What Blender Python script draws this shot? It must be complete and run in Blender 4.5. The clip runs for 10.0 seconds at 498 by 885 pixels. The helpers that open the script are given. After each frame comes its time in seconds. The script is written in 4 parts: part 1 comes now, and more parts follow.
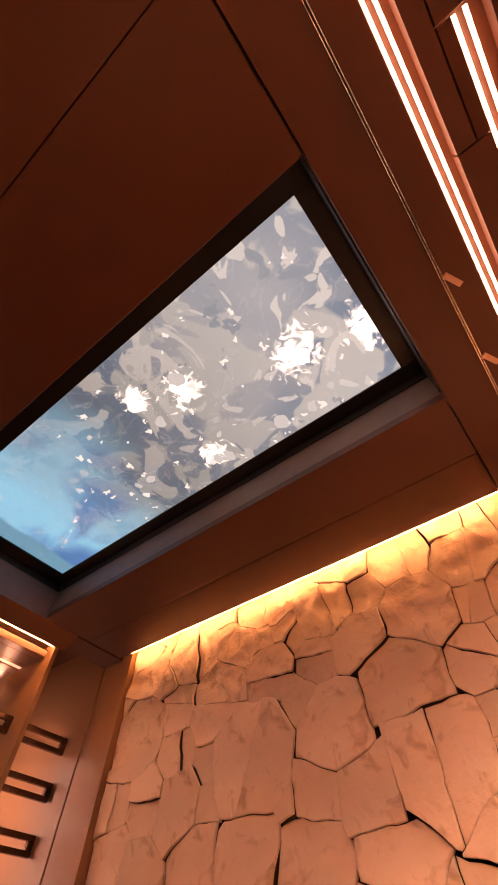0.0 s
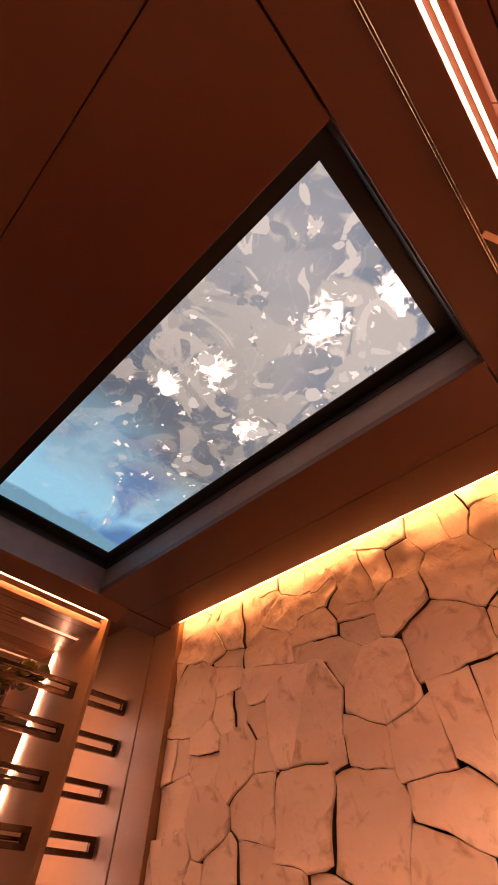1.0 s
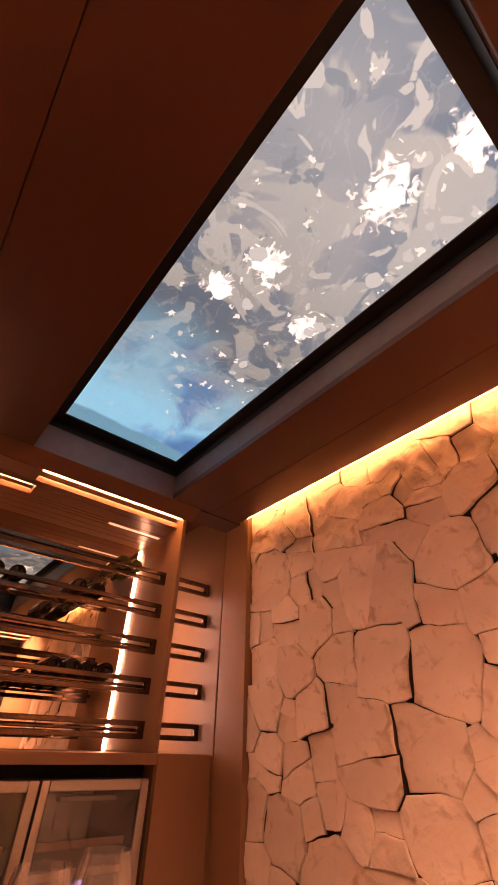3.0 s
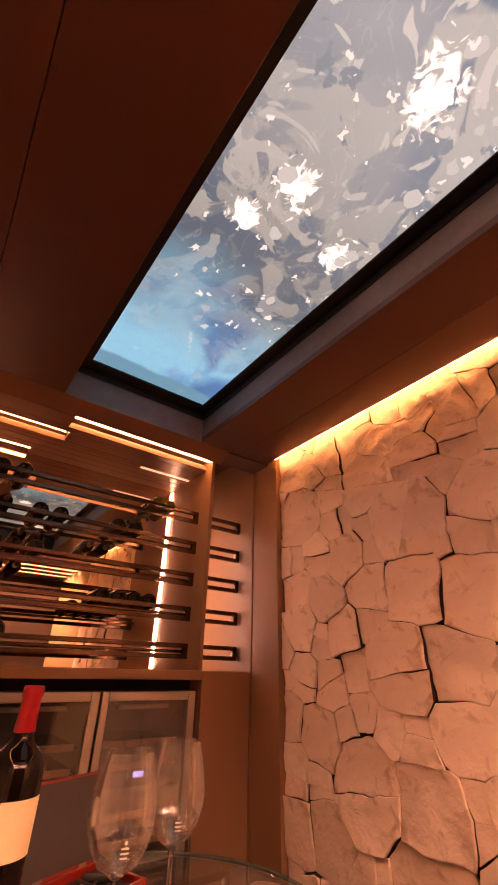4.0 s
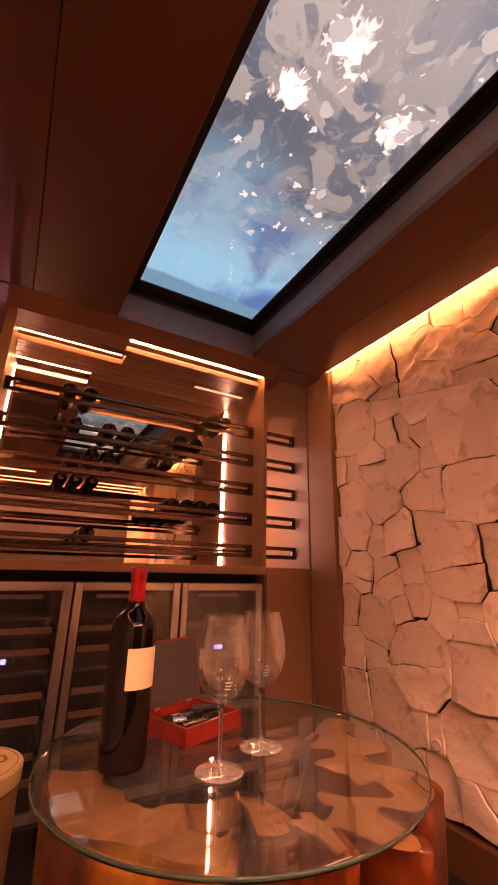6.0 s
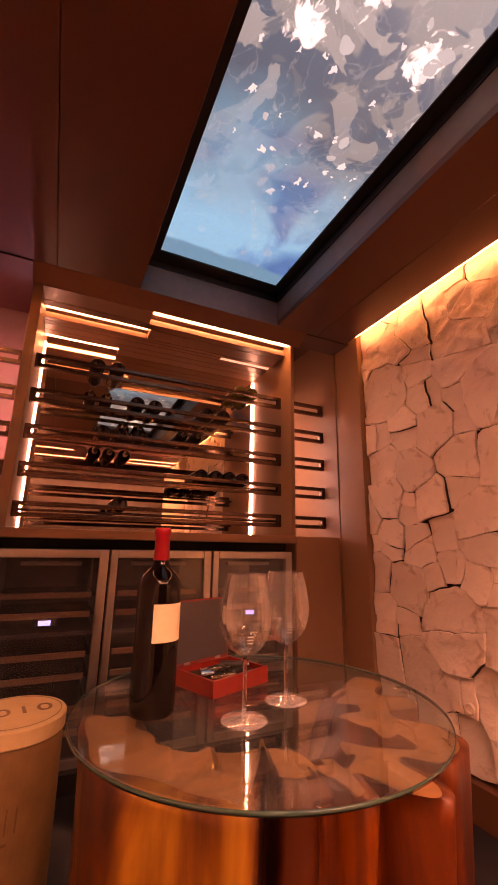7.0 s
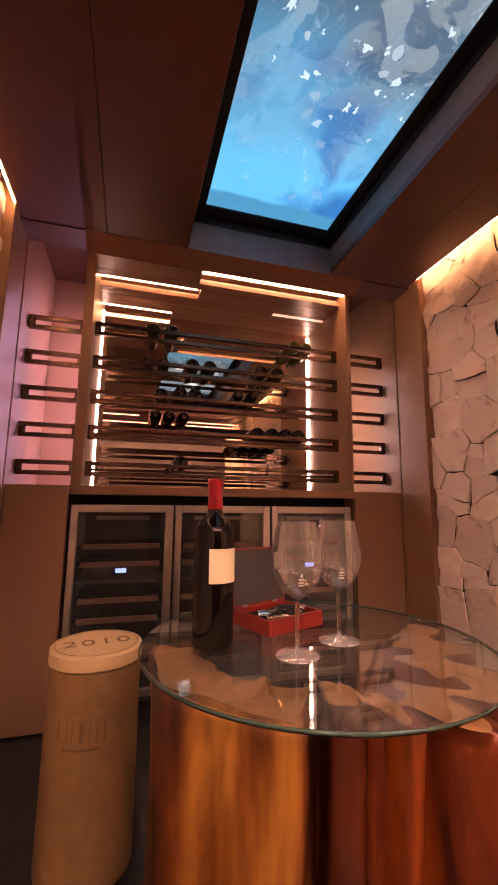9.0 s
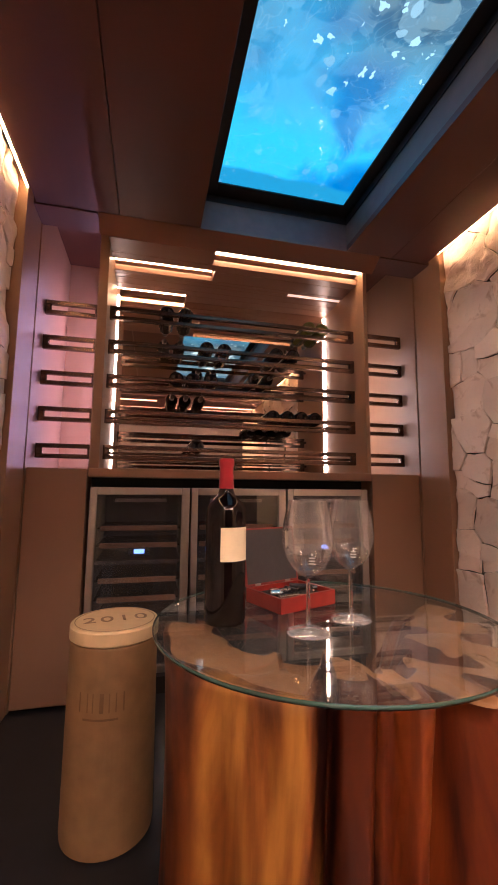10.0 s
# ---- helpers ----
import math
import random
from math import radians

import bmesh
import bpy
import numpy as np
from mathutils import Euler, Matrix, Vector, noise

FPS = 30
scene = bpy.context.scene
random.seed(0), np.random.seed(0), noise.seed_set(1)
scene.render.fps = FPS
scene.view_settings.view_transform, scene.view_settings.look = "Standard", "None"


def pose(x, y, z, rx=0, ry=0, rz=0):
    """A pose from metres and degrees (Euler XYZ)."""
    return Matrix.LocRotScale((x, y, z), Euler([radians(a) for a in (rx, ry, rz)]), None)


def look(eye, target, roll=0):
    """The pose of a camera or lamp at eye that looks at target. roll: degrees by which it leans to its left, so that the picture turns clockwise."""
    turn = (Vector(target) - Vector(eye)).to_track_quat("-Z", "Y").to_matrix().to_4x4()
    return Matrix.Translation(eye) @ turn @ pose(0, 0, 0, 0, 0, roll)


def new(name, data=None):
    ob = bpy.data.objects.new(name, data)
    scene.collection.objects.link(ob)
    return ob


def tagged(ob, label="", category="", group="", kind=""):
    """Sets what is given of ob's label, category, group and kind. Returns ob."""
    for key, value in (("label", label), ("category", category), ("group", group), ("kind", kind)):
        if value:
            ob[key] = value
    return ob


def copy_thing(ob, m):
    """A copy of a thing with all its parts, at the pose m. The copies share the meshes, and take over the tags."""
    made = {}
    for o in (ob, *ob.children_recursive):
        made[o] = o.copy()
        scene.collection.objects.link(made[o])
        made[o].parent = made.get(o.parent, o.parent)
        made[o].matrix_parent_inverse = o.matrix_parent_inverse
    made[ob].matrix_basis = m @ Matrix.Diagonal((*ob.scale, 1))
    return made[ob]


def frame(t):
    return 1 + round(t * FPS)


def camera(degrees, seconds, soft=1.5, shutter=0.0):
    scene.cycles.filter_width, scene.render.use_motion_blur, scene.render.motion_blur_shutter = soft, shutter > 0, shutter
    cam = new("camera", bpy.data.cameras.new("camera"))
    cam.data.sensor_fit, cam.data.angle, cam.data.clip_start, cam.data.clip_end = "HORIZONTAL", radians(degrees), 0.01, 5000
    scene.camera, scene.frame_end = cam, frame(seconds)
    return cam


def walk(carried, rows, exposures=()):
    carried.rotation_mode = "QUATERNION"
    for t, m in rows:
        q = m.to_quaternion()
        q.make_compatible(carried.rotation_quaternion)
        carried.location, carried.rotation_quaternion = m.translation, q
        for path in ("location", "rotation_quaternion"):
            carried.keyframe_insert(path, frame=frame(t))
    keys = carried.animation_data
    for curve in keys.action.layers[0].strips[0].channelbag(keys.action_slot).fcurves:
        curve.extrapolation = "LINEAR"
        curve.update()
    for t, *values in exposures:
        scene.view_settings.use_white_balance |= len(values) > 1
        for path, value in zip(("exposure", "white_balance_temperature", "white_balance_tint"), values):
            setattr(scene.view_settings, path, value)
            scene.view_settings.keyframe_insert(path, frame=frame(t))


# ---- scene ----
cam = camera(63.0, 10.0, soft=1.8)
PATH = [
    (0, (0.374, -1.988, 1.016), (1.263, -1.237, 2.642), 2.3),
    (0.5, (0.347, -1.978, 1.017), (1.25, -1.156, 2.602), 2.2),
    (1, (0.32, -1.971, 1.017), (1.235, -1.068, 2.548), 2.2),
    (1.5, (0.294, -1.962, 1.018), (1.231, -0.977, 2.485), 1.8),
    (2, (0.281, -1.947, 1.016), (1.243, -0.862, 2.393), 1.7),
    (2.5, (0.27, -1.927, 1.0), (1.251, -0.767, 2.3), 1.6),
    (4, (0.222, -1.858, 0.962), (1.251, -0.452, 1.944), 1.3),
    (4.5, (0.2, -1.856, 0.959), (1.23, -0.387, 1.842), 1.2),
    (5, (0.181, -1.857, 0.954), (1.197, -0.325, 1.741), 1.2),
    (5.5, (0.173, -1.856, 0.942), (1.155, -0.256, 1.634), 1.2),
    (7, (0.212, -1.851, 0.901), (1.023, -0.093, 1.4), 1.0),
    (7.5, (0.22, -1.856, 0.897), (0.958, -0.05, 1.341), 0.8),
    (8, (0.222, -1.862, 0.897), (0.897, -0.021, 1.291), 0.8),
    (8.5, (0.227, -1.86, 0.888), (0.836, 0.012, 1.239), 0.7),
    (9, (0.236, -1.863, 0.881), (0.786, 0.035, 1.19), 0.6),
    (9.5, (0.246, -1.858, 0.872), (0.748, 0.059, 1.147), 0.6),
    (10, (0.253, -1.862, 0.87), (0.718, 0.069, 1.106), 0.5),
]
walk(cam, [(t, look(eye, target, roll)) for t, eye, target, roll in PATH],
     exposures=[(0, 0.06, 11200, 68), (5.0, 0.05, 11200, 71), (7.0, 0.02, 11400, 85), (7.8, 0.02, 11000, 84), (8.3, 0.04, 9700, 71), (8.8, 0.08, 7800, 53), (9.4, 0.12, 6250, 32), (10.0, 0.15, 5600, 20)])

# ---- world: dim overcast daylight outside ----
world = bpy.data.worlds.new("sky")
scene.world = world
world.use_nodes = True
wn = world.node_tree.nodes
sky = wn.new("ShaderNodeTexSky")
sky.sky_type, sky.sun_disc, sky.sun_elevation, sky.sun_rotation = "NISHITA", False, radians(50), radians(20)
wn["Background"].inputs["Strength"].default_value = 0.08
world.node_tree.links.new(sky.outputs[0], wn["Background"].inputs[0])


# ---- materials ----
def mat(name):
    m = bpy.data.materials.new(name)
    m.use_nodes = True
    n, l = m.node_tree.nodes, m.node_tree.links
    return m, n, l, n["Principled BSDF"]


def simple(name, color, rough=0.5, metal=0.0, coat=0.0, vary=0.25, scale=30.0, bump=0.1):
    m, n, l, b = mat(name)
    tc, no, no2, r = n.new("ShaderNodeTexCoord"), n.new("ShaderNodeTexNoise"), n.new("ShaderNodeTexNoise"), n.new("ShaderNodeValToRGB")
    no.inputs["Scale"].default_value, no.inputs["Detail"].default_value = scale, 6
    no2.inputs["Scale"].default_value, no2.inputs["Detail"].default_value = scale * 0.12, 4
    mx = n.new("ShaderNodeMath")
    mx.operation = "ADD"
    half = n.new("ShaderNodeMath")
    half.operation, half.inputs[1].default_value = "MULTIPLY", 0.5
    for a in (no, no2):
        l.new(tc.outputs["Object"], a.inputs["Vector"])
    l.new(no.outputs["Fac"], mx.inputs[0]), l.new(no2.outputs["Fac"], mx.inputs[1]), l.new(mx.outputs[0], half.inputs[0])
    l.new(half.outputs[0], r.inputs[0])
    r.color_ramp.elements[0].position, r.color_ramp.elements[1].position = 0.3, 0.7
    r.color_ramp.elements[0].color = [c * (1 - vary) for c in color] + [1]
    r.color_ramp.elements[1].color = [min(1, c * (1 + vary)) for c in color] + [1]
    l.new(r.outputs[0], b.inputs["Base Color"])
    b.inputs["Roughness"].default_value, b.inputs["Metallic"].default_value, b.inputs["Coat Weight"].default_value = rough, metal, coat
    if bump:
        bp = n.new("ShaderNodeBump")
        bp.inputs["Strength"].default_value, bp.inputs["Distance"].default_value = bump, 0.004
        l.new(half.outputs[0], bp.inputs["Height"]), l.new(bp.outputs[0], b.inputs["Normal"])
    return m


def wood(name, dark, light, axis=0, rough=0.4, scale=1.0, bump=0.12, coat=0.0):
    """Straight-grained wood: noise stretched along one axis, with a slow drift of tone."""
    m, n, l, b = mat(name)
    tc, mp, no, no2, r = (n.new("ShaderNode" + k) for k in ("TexCoord", "Mapping", "TexNoise", "TexNoise", "ValToRGB"))
    s = [38 * scale] * 3
    s[axis] = 1.6 * scale
    mp.inputs["Scale"].default_value = s
    no.inputs["Scale"].default_value, no.inputs["Detail"].default_value, no.inputs["Distortion"].default_value = 1.0, 7, 0.6
    no2.inputs["Scale"].default_value, no2.inputs["Detail"].default_value = 2.2, 3
    info, add, add2 = n.new("ShaderNodeObjectInfo"), n.new("ShaderNodeMath"), n.new("ShaderNodeMath")
    add.operation, add2.operation = "ADD", "MULTIPLY_ADD"
    off = n.new("ShaderNodeVectorMath")
    off.operation = "ADD"
    l.new(tc.outputs["Object"], off.inputs[0]), l.new(info.outputs["Random"], off.inputs[1])
    l.new(off.outputs[0], mp.inputs["Vector"]), l.new(mp.outputs[0], no.inputs["Vector"]), l.new(off.outputs[0], no2.inputs["Vector"])
    l.new(no.outputs["Fac"], add.inputs[0]), l.new(no2.outputs["Fac"], add.inputs[1])
    add2.inputs[1].default_value = 0.5
    l.new(add.outputs[0], add2.inputs[0])
    l.new(add2.outputs[0], r.inputs[0])
    r.color_ramp.elements[0].position, r.color_ramp.elements[1].position = 0.3, 0.72
    r.color_ramp.elements[0].color, r.color_ramp.elements[1].color = [*dark, 1], [*light, 1]
    l.new(r.outputs[0], b.inputs["Base Color"])
    b.inputs["Roughness"].default_value, b.inputs["Coat Weight"].default_value = rough, coat
    bp = n.new("ShaderNodeBump")
    bp.inputs["Strength"].default_value, bp.inputs["Distance"].default_value = bump, 0.002
    l.new(no.outputs["Fac"], bp.inputs["Height"]), l.new(bp.outputs[0], b.inputs["Normal"])
    return m


def glow(name, color, strength):
    m, n, l, b = mat(name)
    b.inputs["Base Color"].default_value = (0.8, 0.8, 0.8, 1)
    b.inputs["Emission Color"].default_value, b.inputs["Emission Strength"].default_value = [*color, 1], strength
    return m


def glass(name, color=(1, 1, 1), rough=0.0, ior=1.45):
    m, n, l, b = mat(name)
    b.inputs["Base Color"].default_value = [*color, 1]
    b.inputs["Transmission Weight"].default_value, b.inputs["Roughness"].default_value, b.inputs["IOR"].default_value = 1, rough, ior
    return m


LED = glow("led_warm", (1.0, 0.62, 0.29), 36.0)
LED_COVE = glow("led_cove", (1.0, 0.58, 0.24), 51.0)
LED_SIDE = glow("led_rose", (1.0, 0.72, 0.52), 28.0)
LED_SLOT = glow("led_slot", (1.0, 0.7, 0.5), 10.5)
SLOT_GLOW = glow("slot_glow", (1.0, 0.62, 0.4), 1.1)
LED_PINK = glow("led_pink", (0.86, 0.62, 0.92), 31.0)
LED_REAR = glow("led_rear", (0.95, 0.8, 0.7), 27.0)
LED_FILL = glow("led_fill", (1.0, 0.7, 0.47), 200.0)
CEIL = wood("ceiling_veneer", (0.026, 0.0084, 0.0044), (0.085, 0.0265, 0.0125), 1, 0.45, 0.5)
CEILX = wood("ceiling_board_wood", (0.09, 0.042, 0.026), (0.2, 0.098, 0.062), 0, 0.35, 0.6)
WALNUT = wood("walnut_upright", (0.132, 0.07, 0.039), (0.29, 0.16, 0.09), 2, 0.42, 0.6)
WALNUT_H = wood("walnut_shelf", (0.132, 0.07, 0.039), (0.29, 0.16, 0.09), 0, 0.42, 0.6)
DARKWOOD = wood("dark_wood", (0.05, 0.02, 0.01), (0.12, 0.05, 0.026), 2, 0.4, 0.6)
BLACK = simple("black_paint", (0.012, 0.011, 0.011), 0.4, 0, 0, 0.3, 40, 0.05)
RECESS = simple("grey_reveal_paint", (0.165, 0.127, 0.108), 0.5, 0, 0, 0.2, 20, 0.05)
RACKMETAL = simple("bronze_metal", (0.135, 0.088, 0.066), 0.22, 0.9, 0, 0.3, 60, 0.05)
STEEL = simple("brushed_steel", (0.48, 0.45, 0.43), 0.34, 1.0, 0, 0.08, 80, 0.05)
MATTBLACK = simple("matt_black", (0.006, 0.0055, 0.005), 0.95, 0, 0, 0.2, 40, 0.02)
UMBER = simple("dark_umber_panel", (0.03, 0.017, 0.012), 0.5, 0, 0, 0.3, 10, 0.05)
PLASTER = simple("tan_plaster", (0.36, 0.26, 0.16), 0.8, 0, 0, 0.08, 20, 0.1)
FLOOR = simple("dark_floor_tile", (0.013, 0.0135, 0.016), 0.3, 0, 0, 0.4, 14, 0.1)
MORTAR_SHADE = simple("mortar", (0.035, 0.022, 0.015), 0.95, 0, 0, 0.4, 60, 0.6)


def thin_glass(name, tint, edge, base, haze=0.0, blend_at=0.35, rim=0.0):
    """A thin sheet of glass: light goes straight through, and the gloss grows towards grazing angles. A white diffuse
    share stands in for glare.
    """
    m, n, l, b = mat(name)
    n.remove(b)
    tr, gl, mx, lw, mr = (n.new("ShaderNode" + k) for k in ("BsdfTransparent", "BsdfGlossy", "MixShader", "LayerWeight", "MapRange"))
    tr.inputs[0].default_value, gl.inputs["Roughness"].default_value = (*tint, 1), 0.012
    lw.inputs[0].default_value = blend_at
    mr.inputs[3].default_value, mr.inputs[4].default_value = base, edge
    l.new(lw.outputs["Facing"], mr.inputs[0]), l.new(mr.outputs[0], mx.inputs[0])
    l.new(tr.outputs[0], mx.inputs[1]), l.new(gl.outputs[0], mx.inputs[2])
    out = mx.outputs[0]
    if haze:
        df, m2 = n.new("ShaderNodeBsdfDiffuse"), n.new("ShaderNodeMixShader")
        df.inputs[0].default_value, m2.inputs[0].default_value = (0.9, 0.9, 0.9, 1), haze
        l.new(out, m2.inputs[1]), l.new(df.outputs[0], m2.inputs[2])
        if rim:
            # bright outline painted in: more white diffuse where the sheet is seen edge on
            f2 = n.new("ShaderNodeMapRange")
            f2.inputs[1].default_value, f2.inputs[3].default_value, f2.inputs[4].default_value = 0.5, haze, rim
            l.new(lw.outputs["Facing"], f2.inputs[0]), l.new(f2.outputs[0], m2.inputs[0])
        out = m2.outputs[0]
    l.new(out, n["Material Output"].inputs[0])
    return m


BOWLGLASS = thin_glass("bowl_glass", (0.99, 0.99, 0.99), 0.9, 0.05, 0.012, 0.25, 0.26)
FOOTGLASS = thin_glass("foot_glass", (0.95, 0.95, 0.95), 0.9, 0.2, 0.16)
STEMGLASS = glass("stem_glass", (1, 1, 1), 0.0, 1.45)
PANE = thin_glass("pool_window_glass", (0.97, 0.99, 0.99), 0.04, 0.004)
TABLEGLASS = thin_glass("table_glass", (0.9, 0.95, 0.93), 0.45, 0.04, 0.012)
EDGEGLASS = simple("green_glass_edge", (0.03, 0.075, 0.06), 0.12, 0, 0.5, 0.2, 20, 0.0)
MIRROR, _n, _l, _b = mat("mirror_silver")
_b.inputs["Base Color"].default_value, _b.inputs["Metallic"].default_value, _b.inputs["Roughness"].default_value = (0.68, 0.59, 0.51, 1), 1, 0.015


# ---- mesh helpers ----
def mesh_of(name, bm, material, smooth=False):
    me = bpy.data.meshes.new(name)
    bm.normal_update()
    bm.to_mesh(me)
    bm.free()
    me.materials.append(material)
    if smooth:
        for p in me.polygons:
            p.use_smooth = True
    return me


def part(name, bm, material, parent=None, label="", smooth=False, second=None):
    ob = new(name, mesh_of(name, bm, material, smooth))
    if second:
        ob.data.materials.append(second)
    if parent:
        ob.parent = parent
    if label:
        tagged(ob, label)
    return ob


def thing(name, label, category, group="", kind="", at=None):
    ob = new(name)
    ob.empty_display_size = 0.05
    if at is not None:
        ob.matrix_basis = at
    return tagged(ob, label, category, group, kind)


def add_box(bm, x0, x1, y0, y1, z0, z1, bevel=0.0, m=None):
    r = bmesh.ops.create_cube(bm, size=1)
    vs = r["verts"]
    bmesh.ops.scale(bm, vec=(x1 - x0, y1 - y0, z1 - z0), verts=vs)
    bmesh.ops.translate(bm, vec=((x0 + x1) / 2, (y0 + y1) / 2, (z0 + z1) / 2), verts=vs)
    if bevel:
        es = list({e for v in vs for e in v.link_edges})
        out = bmesh.ops.bevel(bm, geom=es, offset=bevel, segments=2, profile=0.6, affect="EDGES")
        vs = list({v for f in out["faces"] for v in f.verts} | {v for v in vs if v.is_valid})
    if m is not None:
        bmesh.ops.transform(bm, matrix=m, verts=[v for v in vs if v.is_valid])
    return vs


def box(x0, x1, y0, y1, z0, z1, bevel=0.0, m=None):
    bm = bmesh.new()
    add_box(bm, x0, x1, y0, y1, z0, z1, bevel, m)
    return bm


def rod(a, b, r, n=10):
    bm = bmesh.new()
    a, b = Vector(a), Vector(b)
    d = b - a
    bmesh.ops.create_cone(bm, cap_ends=True, segments=n, radius1=r, radius2=r, depth=d.length,
                          matrix=Matrix.Translation((a + b) / 2) @ d.to_track_quat("Z", "Y").to_matrix().to_4x4())
    return bm


def lathe(profile, n=40, close=False):
    """Turns (radius, height) pairs round the z axis."""
    bm = bmesh.new()
    rings = []
    for r, z in profile:
        if r < 1e-6:
            rings.append([bm.verts.new((0, 0, z))])
        else:
            rings.append([bm.verts.new((r * math.cos(2 * math.pi * i / n), r * math.sin(2 * math.pi * i / n), z)) for i in range(n)])
    pairs = list(zip(rings, rings[1:])) + ([(rings[-1], rings[0])] if close else [])
    for a, b in pairs:
        for i in range(n):
            j = (i + 1) % n
            if len(a) == 1 and len(b) == 1:
                continue
            if len(a) == 1:
                bm.faces.new((a[0], b[i], b[j]))
            elif len(b) == 1:
                bm.faces.new((a[i], a[j], b[0]))
            else:
                bm.faces.new((a[i], a[j], b[j], b[i]))
    bmesh.ops.recalc_face_normals(bm, faces=bm.faces)
    return bm


def structure(name, bm, material, label, category):
    return tagged(part(name, bm, material), label, category, "", "structure")


# ---- room shell ----
YB = -3.6                                     # corridor end
ZC, ZN = 2.05, 2.0                            # main ceiling, niche ceiling
structure("floor", box(-0.6, 1.95, YB - 0.1, 0.8, -0.1, 0.0), FLOOR, "dark polished stone floor of the wine room", "floor")
structure("wall_north", box(-0.6, 1.95, 0.64, 0.78, 0.0, 2.5), DARKWOOD, "dark wooden wall behind the wine rack", "wall")
structure("wall_east", box(1.70, 1.85, -2.18, 0.5, 0.0, 2.5), MORTAR_SHADE, "mortar bed behind the natural stone cladding", "wall")
structure("wall_west", box(-0.48, -0.335, -2.18, 0.5, 0.0, 2.5), MORTAR_SHADE, "mortar bed behind the natural stone cladding", "wall")
structure("wall_corridor_east", box(1.70, 1.85, YB, -2.19, 0.0, 2.5), PLASTER, "plain tan plastered wall of the passage", "wall")
structure("wall_corridor_west", box(-0.48, -0.335, YB, -2.19, 0.0, 2.5), PLASTER, "plain tan plastered wall of the passage", "wall")
structure("wall_south", box(-0.6, 1.95, YB - 0.12, YB, 0.0, 2.5), UMBER, "plain dark wooden end wall of the passage", "wall")

# main ceiling: veneered panels round the opening of the skylight
SX0, SX1, SY0, SY1, SZ = 0.433, 1.157, -2.055, -0.14, 2.225
bm = bmesh.new()
G = 0.0011
for x0, x1, y0, y1 in ((-0.248, 0.083 - G, -2.0525, -0.142), (0.083 + G, SX0, -2.0525, -0.142),
                       (SX1, 1.405 - G, -2.0525, -0.142), (1.405 + G, 1.606, -2.0525, -0.142), (-0.248, 1.612, -2.175, -2.057)):
    add_box(bm, x0, x1, y0, y1, ZC, ZC + 0.03, 0.002)
structure("ceiling", bm, CEIL, "dark reddish-brown veneered ceiling panels with thin joints", "ceiling")
# black plates added over the panels; they stop sky light leaking in
structure("ceiling_above", box(-0.6, SX0 - 0.03, -2.3, 0.66, 2.36, 2.5), BLACK, "black plate added above the ceiling panels to keep sky light out", "ceiling")
structure("ceiling_above_east", box(SX1 + 0.03, 1.95, -2.3, 0.66, 2.36, 2.5), BLACK, "black plate added above the ceiling panels to keep sky light out", "ceiling")

structure("ceiling_above_south", box(SX0 - 0.03, SX1 + 0.03, -2.3, SY0 - 0.032, 2.36, 2.5), BLACK, "black plate added above the ceiling panels to keep sky light out", "ceiling")
structure("ceiling_above_north", box(SX0 - 0.03, SX1 + 0.03, SY1 + 0.032, 0.66, 2.36, 2.5), BLACK, "black plate added above the ceiling panels to keep sky light out", "ceiling")

# skylight: dark reveal, frame, glass, and the pool above it
skyl = thing("skylight", "large black-framed glass skylight looking up into a swimming pool", "skylight", kind="structure")
T = 0.03
part("reveal_side", box(SX0 - T, SX0 - 0.002, SY0 - T, SY1 + T, ZC + 0.032, 2.36), RECESS, skyl)
part("reveal_side", box(SX1 + 0.002, SX1 + T, SY0 - T, SY1 + T, ZC + 0.001, 2.36), RECESS, skyl)
part("reveal_end", box(SX0, SX1, SY0 - T, SY0, ZC + 0.034, 2.36), RECESS, skyl)
part("reveal_end", box(SX0, SX1, SY1, SY1 + T, ZC + 0.001, 2.36), RECESS, skyl)
# black strips added to darken the reveal near the glass
for a in ((SX0 - 0.001, SX0 + 0.004, SY0 + 0.004, SY1 - 0.004), (SX1 - 0.004, SX1 + 0.001, SY0 + 0.004, SY1 - 0.004), (SX0, SX1, SY0 - 0.001, SY0 + 0.0038), (SX0, SX1, SY1 - 0.0038, SY1 + 0.001)):
    part("lining", box(*a, ZC + (0.035 if a[3] < SY0 + 0.1 else 0.14), SZ - 0.001, 0.001), BLACK, skyl, "matt black strip added to darken the upper reveal")
GX0, GX1, GY0, GY1 = 0.498, 1.102, -2.0, -0.22
for a in ((SX0, GX0, SY0, SY1), (GX1, SX1, SY0, SY1), (GX0, GX1, SY0, GY0), (GX0, GX1, GY1, SY1)):
    part("frame_bar", box(*a, SZ, SZ + 0.006, 0.001), BLACK, skyl)
pane = part("pane", box(SX0 + 0.001, SX1 - 0.001, SY0 + 0.001, SY1 - 0.001, SZ + 0.007, SZ + 0.02), PANE, skyl, "thick clear glass pane")
pane.visible_shadow = False

# glowing sheet in place of daylit water; its light is painted into the colour
WATER, n, l, b = mat("pool_water_glow")
tc = n.new("ShaderNodeTexCoord")
sep = n.new("ShaderNodeSeparateXYZ")
l.new(tc.outputs["Object"], sep.inputs[0])


